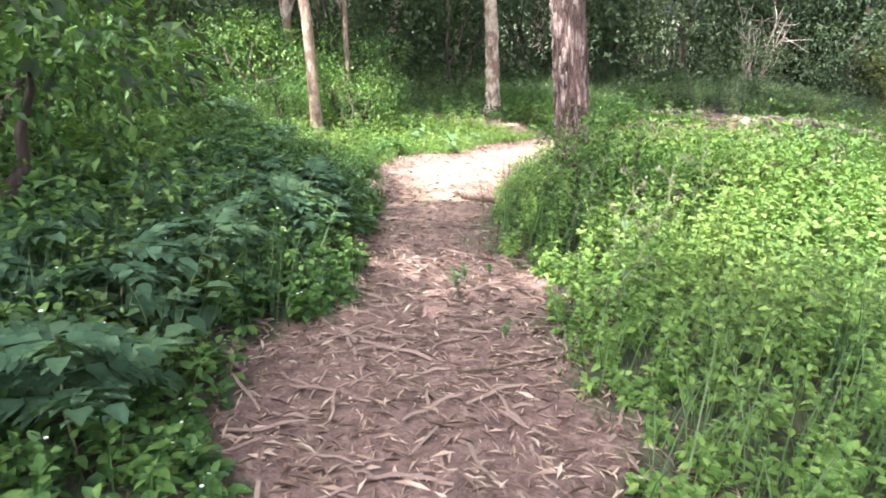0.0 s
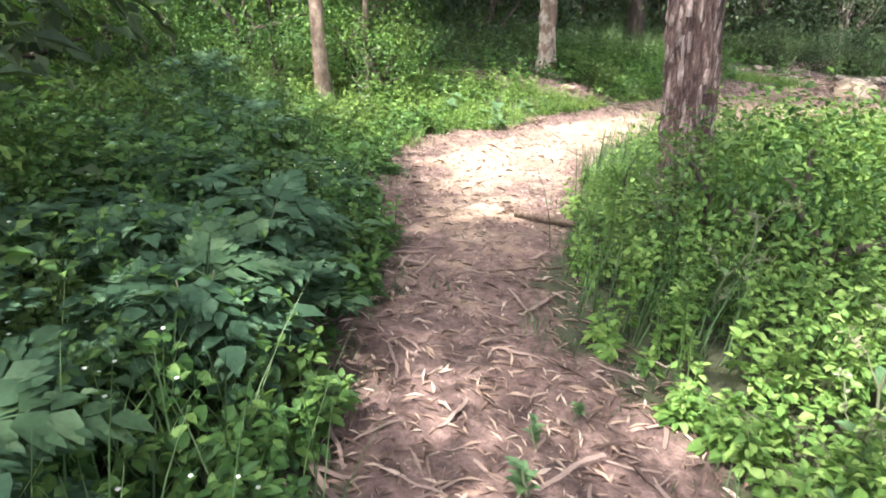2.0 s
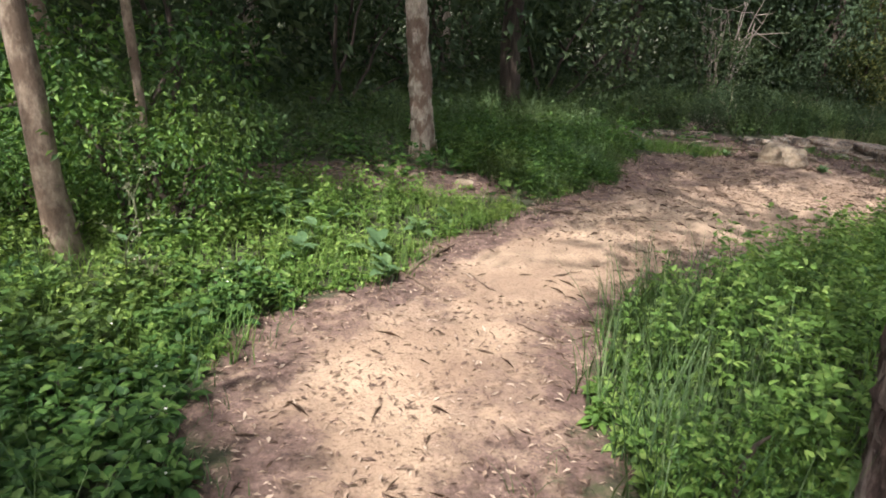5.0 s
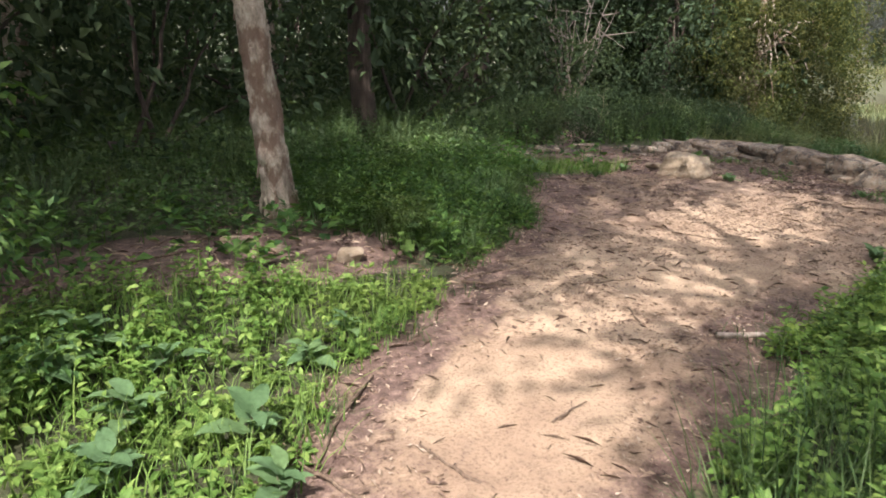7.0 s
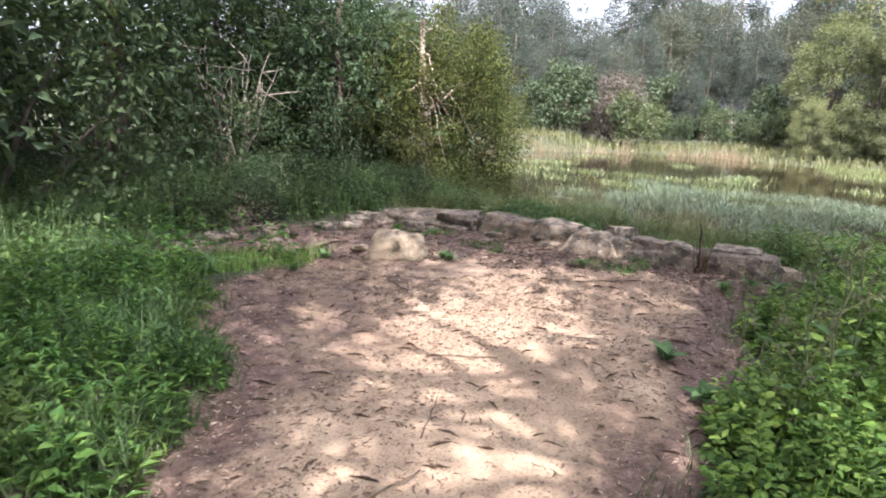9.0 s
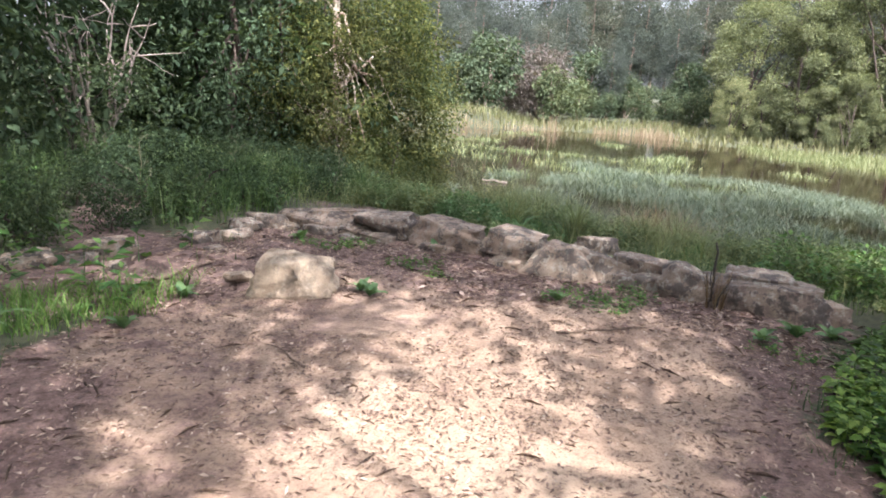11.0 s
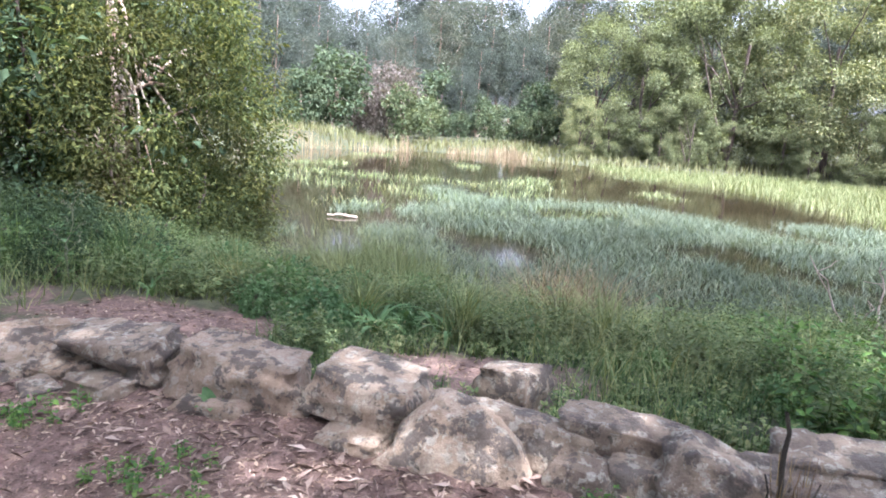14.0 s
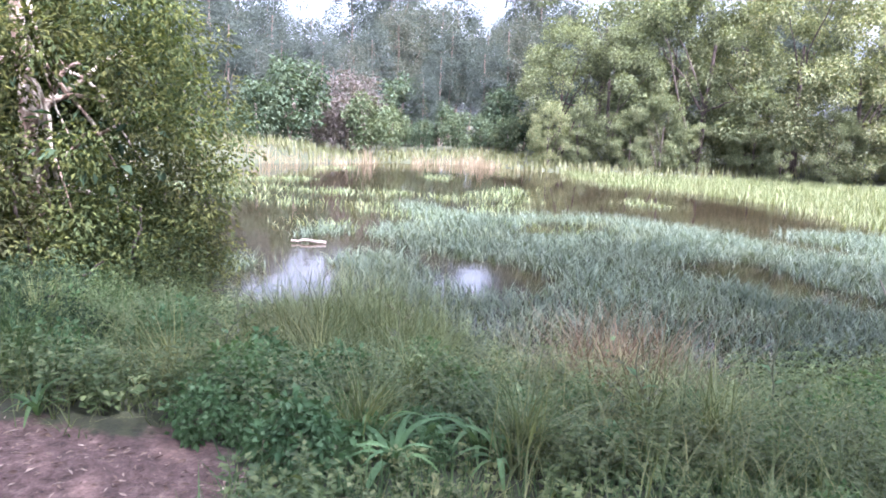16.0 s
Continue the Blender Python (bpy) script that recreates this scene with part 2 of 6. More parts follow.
M_STONE_PALE = stone_material("pale_sandstone", ((0.26, 0.20, 0.145), (0.38, 0.30, 0.22), (0.48, 0.40, 0.305)), lichen=0.15, weather=0.4)
M_LITTER = litter_material("leaf_litter", ((0.07, 0.04, 0.03), (0.16, 0.10, 0.075), (0.28, 0.20, 0.15), (0.46, 0.37, 0.30)))
M_MULCH = litter_material("leaf_crumb", ((0.06, 0.036, 0.028), (0.13, 0.082, 0.065), (0.20, 0.135, 0.105), (0.33, 0.25, 0.2)))
M_BARKSTRIP = litter_material("bark_strip", ((0.10, 0.06, 0.05), (0.18, 0.12, 0.10), (0.27, 0.195, 0.165), (0.42, 0.335, 0.29)))
M_BANK = leaf_material("bank_weed_leaf", (0.095, 0.15, 0.07), (0.16, 0.22, 0.10), (0.27, 0.32, 0.155), patch=0.6, patch_tone=(0.20, 0.17, 0.10))
# sedge in shade: the shade is coloured in, darker and bluer than M_SEDGE
M_SHADED_SEDGE = leaf_material("shaded_sedge_blade", (0.055, 0.085, 0.068), (0.098, 0.135, 0.108), (0.17, 0.215, 0.165), patch=0.5, patch_tone=(0.13, 0.15, 0.10))
M_WITHERED = leaf_material("withered_blade", (0.09, 0.062, 0.045), (0.16, 0.115, 0.083), (0.25, 0.20, 0.145), patch=0.2, patch_tone=(0.14, 0.15, 0.07))
M_FLOWER = litter_material("white_petal", ((0.75, 0.75, 0.68), (0.8, 0.8, 0.74), (0.82, 0.82, 0.76), (0.85, 0.85, 0.8)))

# ---- shape helpers ----
rng = np.random.default_rng(7)


def part(name, data, material, parent=None, label=""):
    if not isinstance(data, bpy.types.Mesh):
        me = bpy.data.meshes.new(name)
        data.to_mesh(me)
        data.free()
        data = me
    if not data.materials:
        data.materials.append(material)
    ob = new(name, data)
    if parent:
        ob.parent = parent
    return tagged(ob, label)


def empty(name, m=None):
    ob = new(name)
    if m is not None:
        ob.matrix_world = m
    return ob


def mesh_of(name, verts, faces, material, smooth=False):
    """A mesh from an array of vertices and an array of faces that all have as many corners."""
    verts, faces = np.asarray(verts, np.float32).reshape(-1, 3), np.asarray(faces, np.int32)
    k = faces.shape[1]
    me = bpy.data.meshes.new(name)
    me.vertices.add(len(verts))
    me.vertices.foreach_set("co", verts.ravel())
    me.loops.add(faces.size)
    me.loops.foreach_set("vertex_index", faces.ravel())
    me.polygons.add(len(faces))
    me.polygons.foreach_set("loop_start", np.arange(0, faces.size, k, dtype=np.int32))
    if smooth:
        me.polygons.foreach_set("use_smooth", np.ones(len(faces), bool))
    me.update(calc_edges=True)
    me.materials.append(material)
    return me


def unit(v):
    return v / np.maximum(np.linalg.norm(v, axis=-1, keepdims=True), 1e-9)


def frames_of(d, up):
    d = unit(d)
    s = unit(np.cross(d, up + 1e-4))
    return d, s, np.cross(s, d)


def leaves(p, d, up, length, width, droop=0.15, fold=0.12):
    """Folded pointed leaves: two triangles each. All arrays of n rows."""
    d, s, n = frames_of(d, up)
    length, width = np.broadcast_to(length, len(p))[:, None], np.broadcast_to(width, len(p))[:, None]
    mid = p + d * length * 0.45 + n * length * fold
    tip = p + d * length - n * length * droop
    v = np.stack([p, mid + s * width * 0.5, tip, mid - s * width * 0.5], 1)
    i = np.arange(len(p))[:, None] * 4
    f = np.concatenate([i + [0, 1, 2], i + [0, 2, 3]])
    return v.reshape(-1, 3), f


def ovals(p, d, up, length, width, droop=0.2, fold=0.10):
    """Broader leaves with a rounded outline and a sunk midrib: three quads each."""
    d, s, n = frames_of(d, up)
    length, width = np.broadcast_to(length, len(p))[:, None], np.broadcast_to(width, len(p))[:, None]

    def at(a, b, c):
        return p + d * length * a + s * width * b + n * length * c
    v = np.stack([p, at(0.28, 0.48, fold), at(0.68, 0.36, fold - droop * 0.4), at(1, 0, -droop),
                  at(0.68, -0.36, fold - droop * 0.4), at(0.28, -0.48, fold), at(0.45, 0, -droop * 0.15)], 1)
    i = np.arange(len(p))[:, None] * 7
    f = np.concatenate([i + [0, 1, 6, 5], i + [6, 1, 2, 3], i + [6, 3, 4, 5]])
    return v.reshape(-1, 3), f


def blades(p, lean, height, width, levels=4, curl=1.6):
    """Grass blades: strips that bend over towards lean (horizontal, its length the reach)."""
    n = len(p)
    height, width = np.broadcast_to(height, n)[:, None], np.broadcast_to(width, n)[:, None]
    side = unit(np.stack([-lean[:, 1], lean[:, 0], np.zeros(n)], 1) + 1e-5)
    rows = []
    for k in range(levels):
        t = k / (levels - 1)
        c = p + lean * t ** curl + np.array([0, 0, 1.0]) * height * (t - 0.25 * t * t * np.minimum(1, np.linalg.norm(lean, axis=1)[:, None] / height))
        w = width * (0.5 * (1 - t) ** 0.7 + 0.03)
        rows += [c - side * w, c + side * w]
    v = np.stack(rows, 1)
    i = np.arange(n)[:, None] * (2 * levels)
    f = np.concatenate([i + [2 * k, 2 * k + 1, 2 * k + 3, 2 * k + 2] for k in range(levels - 1)])
    return v.reshape(-1, 3), f


def join(sets):
    """Puts sets of (vertices, faces) with equal corner counts together."""
    vs, fs, base = [], [], 0
    for v, f in sets:
        vs.append(v)
        fs.append(f + base)
        base += len(v)
    return np.concatenate(vs), np.concatenate(fs)


def tube(points, radii, sides=8, rough=0.0, seed=0, close=True):
    """A tapered tube through the points, as vertices and quads; rough gives it an uneven skin."""
    pts, r = np.array(points, float), np.array(radii, float)
    tan = unit(np.gradient(pts, axis=0))
    ref = np.array([1.0, 0.13, 0]) if abs(tan[0][0]) < 0.8 else np.array([0, 1.0, 0.1])
    s = unit(np.cross(tan, ref))
    b = np.cross(tan, s)
    a = np.linspace(0, 2 * np.pi, sides, endpoint=False)
    g = np.random.default_rng(seed)
    wob = 1 + rough * g.normal(size=(len(pts), sides))
    v = pts[:, None] + (s[:, None] * np.cos(a)[:, None] + b[:, None] * np.sin(a)[:, None]) * (r[:, None] * wob)[:, :, None]
    i, j = np.meshgrid(np.arange(len(pts) - 1), np.arange(sides), indexing="ij")
    j2 = (j + 1) % sides
    f = np.stack([i * sides + j, i * sides + j2, (i + 1) * sides + j2, (i + 1) * sides + j], -1).reshape(-1, 4)
    return v.reshape(-1, 3), f


def bend(a, b, n, sag=0.0, wob=0.0, g=rng):
    """n points from a to b with a sideways wobble and an upward or downward bow."""
    a, b = np.array(a, float), np.array(b, float)
    t = np.linspace(0, 1, n)[:, None]
    p = a + (b - a) * t
    p[:, 2] += sag * 4 * (t * (1 - t))[:, 0]
    w = np.cumsum(g.normal(size=(n, 3)), 0) * wob
    w -= w[0] + (w[-1] - w[0]) * t
    return p + w

# ---- the lie of the land ----
LEFT_EDGE = [(-4, -0.8), (1.7, -0.8), (2.8, -0.86), (4.5, -0.46), (5.3, -0.62), (6.2, -0.7), (8.2, -1.05), (8.8, -0.8), (9.6, -0.3), (10.5, 0.4), (11.1, 0.95), (12.1, 2.0), (13.1, 2.9), (14.4, 3.6), (14.9, 5.2), (15.6, 6.3), (16.2, 7.5)]
RIGHT_EDGE = [(-4, 0.6), (1.9, 0.64), (3.4, 0.66), (4.5, 0.52), (5.3, 0.28), (6.0, 0.16), (6.6, 0.22), (7.0, 0.46), (8.2, 0.62), (8.6, 0.8), (9.2, 1.4), (10.1, 2.6), (10.5, 4.0), (10.9, 6.3), (10.95, 8.1), (11.0, 9.0)]
WATER_Z = -1.6
WALL_LINE = [(6.35, 16.25), (6.9, 16.0), (7.45, 15.55), (7.85, 15.0), (7.95, 14.45), (7.85, 13.8), (7.9, 13.2), (7.95, 12.6), (8.05, 11.9), (8.2, 11.2), (8.35, 10.7)]


def smooth(a, b, x):
    t = np.clip((x - a) / (b - a), 0, 1)
    return t * t * (3 - 2 * t)


def path_depth(x, y):
    """How far inside the trodden ground a place lies, in metres; negative outside."""
    x, y = np.asarray(x, float), np.asarray(y, float)
    wav = 0.10 * np.sin(y * 3.1 + x * 1.3) + 0.07 * np.sin(y * 7.3 - x * 5.1)
    l = np.interp(y, [p[0] for p in LEFT_EDGE], [p[1] for p in LEFT_EDGE])
    r = np.interp(y, [p[0] for p in RIGHT_EDGE], [p[1] for p in RIGHT_EDGE])
    inside = np.minimum(x - l, r - x)
    wide = np.minimum(np.minimum(x - l, 8.0 - x), y - np.interp(x, [p[1] for p in RIGHT_EDGE[9:]], [p[0] for p in RIGHT_EDGE[9:]]))
    inside = np.where(y > 9.0, np.minimum(wide, 16.3 - y), inside)
    behind = 0.5 - np.hypot((x - 8.6) * 1.0, (y - 15.55) * 0.55)
    strip = 0.22 - np.hypot((x - 8.85) * 0.8, (y - 13.45) * 0.45)
    trail = np.where((y > 15.9) & (y < 19.2), 0.26 - np.abs(x - np.interp(y, [16, 16.6, 17.3, 18.0, 18.9], [6.0, 5.8, 6.1, 6.8, 7.3])), -9)
    return np.maximum(np.maximum(np.maximum(inside, behind), strip), trail) * 0.9 + wav


def wall_x(y):
    return np.interp(y, [p[1] for p in WALL_LINE[::-1]], [p[0] for p in WALL_LINE[::-1]])


def pond_depth(x, y):
    """Signed distance, roughly, inside the pond's shore."""
    x, y = np.asarray(x, float), np.asarray(y, float)
    near = x - (13.2 + 0.35 * np.abs(y - 14.5) + np.where(y > 17, (y - 17) * 0.5, 0) + 0.5 * np.sin(y * 0.9))
    shore_far = np.interp(y, [-20, 1, 12, 20, 24, 34, 50], [50, 51, 45, 45, 49, 39, 30])
    return np.minimum(np.minimum(near, shore_far - x), np.minimum(36 - y, y + 12))


def land(x, y):
    x, y = np.asarray(x, float), np.asarray(y, float)
    z = np.interp(y, [-6, 0, 2, 4, 6.7, 9, 10.5, 400], [0.2, 0.0, -0.13, -0.27, -0.45, -0.56, -0.60, -0.60])
    z = z - 0.05 * smooth(1, 8, x)
    z = z + 0.12 * smooth(0.2, 2.2, -path_depth(x, y)) * smooth(11, 9, x) * smooth(14, 11, y)
    east = smooth(0, 5.5, x - 8.3) * smooth(-4, 8, y) * smooth(22, 16, y - 0.3 * x)
    z = z - 0.9 * east
    z = z - 1.0 * smooth(-1.5, 1.5, pond_depth(x, y)) * smooth(9, 15, x)
    over = np.maximum(x - 45, 0) + np.maximum(-y - 6, 0) * (x > 10)
    z = np.where(over > 0, np.maximum(z, -2.0 + 0.035 * np.minimum(over, 60) + 0.45 * smooth(0, 3, -pond_depth(x, y))), z)
    z = z + 0.025 * np.sin(x * 2.1 + 0.7 * y) * np.sin(y * 1.7 - 0.4 * x) + 0.012 * np.sin(x * 6.3 - y * 2) * np.sin(y * 5.9 + x)
    return z


def axis(lo, mid_lo, mid_hi, hi, step, grow):
    a = list(np.arange(mid_lo, mid_hi, step))
    s, v = step, mid_hi
    while v < hi:
        a.append(v)
        s *= grow
        v += s
    s, v = step, mid_lo - step
    while v > lo:
        a.insert(0, v)
        s *= grow
        v -= s
    return np.array(a)


gx, gy = axis(-500, -1.6, 9.2, 600, 0.085, 1.08), axis(-500, 1.0, 16.6, 600, 0.085, 1.08)
X, Y = np.meshgrid(gx, gy, indexing="ij")
Z = land(X, Y)
pd = path_depth(X, Y)
i, j = np.meshgrid(np.arange(len(gx) - 1), np.arange(len(gy) - 1), indexing="ij")
n2 = len(gy)
f = np.stack([i * n2 + j, (i + 1) * n2 + j, (i + 1) * n2 + j + 1, i * n2 + j + 1], -1).reshape(-1, 4)
crumb = 0.006 * rng.normal(size=Z.shape) * (pd > -0.3)
me = mesh_of("ground", np.stack([X, Y, Z + crumb], -1).reshape(-1, 3), f, M_GROUND, smooth=True)
floor_litter = np.maximum(smooth(1.25, 0.8, np.hypot((X + 0.5) / 1.9, (Y - 12.45) / 0.75)), smooth(1.25, 0.8, np.hypot((X - 5.6) / 1.5, (Y - 15.5) / 0.8)))
bare = me.attributes.new("bare", "FLOAT", "POINT")
bare.data.foreach_set("value", np.clip(np.maximum(0.5 + pd * 1.2, floor_litter), 0, 1).ravel().astype(np.float32))
litter = me.attributes.new("litter", "FLOAT", "POINT")
lit = np.clip(floor_litter + 0.8 * smooth(16.0, 16.6, Y) + 0.5 * smooth(6.2, 3.2, Y) + 0.35 * smooth(0.75, 0.1, pd) + 0.3 * smooth(6.2, 7.4, X) + 0.22 * smooth(10.5, 12.5, Y - 0.25 * X), 0, 1)
litter.data.foreach_set("value", lit.ravel().astype(np.float32))
tagged(new("ground", me), "trodden tan earth path through dark leafy forest soil", "ground", kind="structure")

wx, wy = np.meshgrid(np.linspace(10, 60, 26), np.linspace(-14, 40, 28), indexing="ij")
i, j = np.meshgrid(np.arange(25), np.arange(27), indexing="ij")
f = np.stack([i * 28 + j, (i + 1) * 28 + j, (i + 1) * 28 + j + 1, i * 28 + j + 1], -1).reshape(-1, 4)
me = mesh_of("water", np.stack([wx, wy, np.full_like(wx, WATER_Z)], -1).reshape(-1, 3), f, M_WATER)
tagged(new("water", me), "still dark brown pond water reflecting the trees", "water", kind="structure")


# ---- trees ----
def clumps(centres, spread, per, length, width, g, hang=0.3):
    """Leaves scattered round clump centres, for a crown."""
    n = len(centres)
    c = np.repeat(centres, per, 0)
    r = np.repeat(np.broadcast_to(spread, n), per)[:, None]
    off = unit(g.normal(size=(n * per, 3))) * np.array([1, 1, 0.8]) * r * g.uniform(0.1, 1.05, (n * per, 1)) ** 0.5
    d = unit(off + g.normal(size=off.shape) * 0.35 * r + np.array([0, 0, -hang]) * r)
    sz = g.uniform(0.6, 1.25, n * per)
    return leaves(c + off, d, unit(g.normal(size=off.shape) + [0, 0, 1.2]), length * sz, width * sz)


def trunk_part(tree, pts, radii, material, sides=20, rough=0.03, seed=1, name="trunk", ridges=0, rugged=1.0):
    v, f = tube(pts, radii, sides, rough, seed)
    if ridges:
        g = np.random.default_rng(seed)
        v = v.reshape(len(pts), sides, 3)
        cen = np.array(pts)[:, None]
        a = np.linspace(0, 2 * np.pi, sides, endpoint=False)[None]
        z = np.array(pts)[:, 2][:, None]
        prof = np.abs(np.sin(a * ridges / 2 + 1.1 * np.sin(z * 2.3 + a * 3) + 0.7 * np.sin(z * 5.1 - a * 2))) ** 0.6
        brk = 0.5 + 0.5 * np.sin(z * 17 + 5 * np.sin(a * 5) + 3 * np.sin(a * 11))
        v = cen + (v - cen) * (1 + rugged * (0.17 * (prof - 0.6) * (0.55 + 0.45 * brk) + 0.03 * brk + 0.025 * g.normal(size=prof.shape)) + 0.05 * np.sin(z * 6.0 + np.sin(a * 2)) * np.sin(a * 3 + z * 2.0))[:, :, None]
        v = v.reshape(-1, 3)
    return part(name, mesh_of(name, v, f, material, smooth=True), material, tree)


def make_tree(name, base, top, r0, bark, leaf, crown, label, category="tree", seed=1, shell=0.15, limbs=6, per=60, leaf_len=0.16, leaf_w=0.045,
              fork=0.45, ridges=0, sides=16, rugged=1.0, r1=None, bow=0.0, keep=None, spread=0.7, group="", nclump=60):
    """A tree at base (world). crown: centre (relative to the base), radii. keep(points) says which clumps may stand."""
    g = np.random.default_rng(seed)
    tree = empty(name, Matrix.Translation(base))
    top = np.array(top, float)
    steps = 170 if ridges else 14
    pts = bend((0, 0, -0.15), top, steps, 0, 0.0 if ridges else 0.03, g)
    if ridges:
        pts[:, 0] += 0.03 * np.sin(pts[:, 2] * 0.9)
    pts[:, 0] += bow * np.sin(np.linspace(0, np.pi, steps))
    t = np.linspace(0, 1, steps)
    r1 = r1 or r0 * 0.45
    rad = r0 + (r1 - r0) * t + r0 * 0.35 * np.exp(-t * top[2] / 0.22)
    trunk_part(tree, pts, rad, bark, sides, 0.03, seed, ridges=ridges, rugged=rugged)
    cc, cr = np.array(crown[0], float), np.array(crown[1], float)
    cl = cc + unit(g.normal(size=(nclump, 3))) * cr * (g.uniform(shell, 1, (nclump, 1)) ** 0.45)
    if keep:
        ok = keep(cl + np.array(base))
        cl = cl[ok]
    pick = cl[g.permutation(len(cl))[:limbs]] if len(cl) else []
    for e in pick:
        k = int((fork + (0.97 - fork) * g.uniform()) * (steps - 1))
        v, f = tube(bend(pts[k], e, 9, 0.25, 0.06, g), np.linspace(max(rad[k] * 0.5, 0.012), 0.008, 9), 7, 0.04, seed)
        part("limb", mesh_of("limb", v, f, bark, smooth=True), bark, tree)
    if len(cl):
        v, f = clumps(cl, spread, per, leaf_len, leaf_w, g)
        part("crown", mesh_of("crown", v, f, leaf), leaf, tree)
    return tagged(tree, label, category, group)


# Gaps cut in the crowns so sun reaches chosen spots (x, y, radii).
PATH_GAPS = [(-0.1, 8.2, 1.0, 1.0), (1.95, 4.75, 1.0, 0.8), (2.9, 4.0, 0.8, 0.8), (3.2, 5.6, 0.9, 0.7), (4.0, 6.8, 1.3, 1.1), (0.4, 9.5, 0.7, 0.6),
             (0.1, 4.6, 0.5, 0.3), (1.15, 4.4, 0.4, 0.35), (-2.6, 7.6, 0.5, 0.5), (-2.2, 5.4, 0.3, 0.3), (0.05, 6.6, 0.25, 0.2), (3.6, 3.6, 1.0, 1.0),
             (-3.4, 9.4, 0.8, 0.8), (-4.6, 8.2, 1.8, 1.6), (-4.2, 5.4, 1.0, 0.8), (-0.2, 5.15, 0.35, 0.2), (-0.4, 4.5, 0.25, 0.2), (-0.3, 7.4, 0.5, 0.4), (-1.5, 4.6, 0.35, 0.3), (-2.3, 6.4, 0.4, 0.3)]
CLEARING_GAPS = [(-1.6, 10.1, 1.5, 0.8), (5.0, 12.75, 1.2, 0.5), (4.6, 10.0, 0.35, 0.3), (3.6, 11.2, 0.4, 0.25), (1.9, 10.9, 0.45, 0.25), (1.3, 10.2, 0.4, 0.3),
                 (7.7, 13.7, 0.1, 0.2), (5.4, 11.6, 0.35, 0.25), (14.0, 21.2, 2.4, 2.1), (11.3, 13.2, 0.6, 0.4), (4.4, 11.9, 0.3, 0.25), (9.9, 10.7, 1.3, 0.8),
                 (7.2, 11.6, 0.5, 0.3), (6.2, 13.0, 0.4, 0.25), (0.9, 12.2, 0.8, 0.35), (0.4, 11.3, 0.5, 0.3), (2.0, 12.6, 0.4, 0.3), (-0.6, 10.9, 1.0, 0.55),
                 (-2.3, 11.7, 0.9, 0.6), (0.5, 13.2, 0.2, 0.2), (1.9, 12.6, 0.4, 0.3), (-3.0, 11.4, 1.0, 0.8), (5.8, 14.3, 0.45, 0.35), (2.1, 12.9, 0.35, 0.4), (4.2, 12.4, 0.6, 0.5), (3.8, 11.5, 0.4, 0.3), (6.3, 13.4, 0.3, 0.25), (6.8, 12.6, 0.25, 0.2), (0.6, 10.2, 0.5, 0.4), (3.2, 10.6, 0.5, 0.25), (8.9, 13.4, 0.3, 0.25), (4.3, 14.9, 0.35, 0.25), (3.2, 13.7, 0.35, 0.35), (5.5, 18.3, 0.8, 0.6), (8.5, 19.3, 0.9, 0.7), (11.6, 18.6, 1.2, 0.9), (-6.5, 10.5, 1.8, 1.6), (-3.2, 7.0, 0.5, 0.5), (3.0, 15.8, 0.9, 0.6), (1.6, 16.6, 0.6, 0.5), (-2.0, 9.1, 1.2, 0.9), (-3.6, 8.4, 1.1, 0.9)]
GAPS = PATH_GAPS + CLEARING_GAPS


# drops crown clumps that would shade the chosen sun spots
def shade_keeps(c):
    k = (c[:, 2] + 0.5) / SUN_DIR.z
    x, y = c[:, 0] - SUN_DIR.x * k, c[:, 1] - SUN_DIR.y * k
    ok = np.ones(len(c), bool)
    for a, b, ra, rb in GAPS:
        ok &= ((x - a) / (ra + 0.3)) ** 2 + ((y - b) / (rb + 0.3)) ** 2 > 1
    return ok


def at_ground(x, y):
    return (x, y, float(land(x, y)))


make_tree("ironbark_tree", at_ground(1.27, 6.9), (-1.65, 0.3, 9.5), 0.162, M_BARK_RED, M_GUM, ((-2.4, 0.9, 9.0), (3.6, 3.6, 2.0)),
          "tall tree with deeply furrowed reddish bark beside the path", seed=3, limbs=9, per=46, ridges=26, sides=104, r1=0.10, fork=0.6, keep=shade_keeps, nclump=260, leaf_len=0.26, leaf_w=0.09)
def bark_plate(seed):
    """A raised flake of bark, standing along z, its back at y = 0."""
    g = np.random.default_rng(seed)
    out = [(-0.012, 0.0, -0.05), (0.010, 0.0, -0.056), (0.014, 0.0, 0.01), (0.008, 0.0, 0.055), (-0.009, 0.0, 0.05), (-0.015, 0.0, -0.005)]
    a = np.array(out) * g.uniform(0.8, 1.2, (6, 3))
    b = a * [0.7, 1, 0.82] + [0, -0.010, 0]
    v = np.concatenate([a, b])
    f = [[k, (k + 1) % 6, 6 + (k + 1) % 6, 6 + k] for k in range(6)] + [[6, 7, 8, 9], [6, 9, 10, 11]]
    return mesh_of("bark_plate", v, f, M_BARK_PLATE)


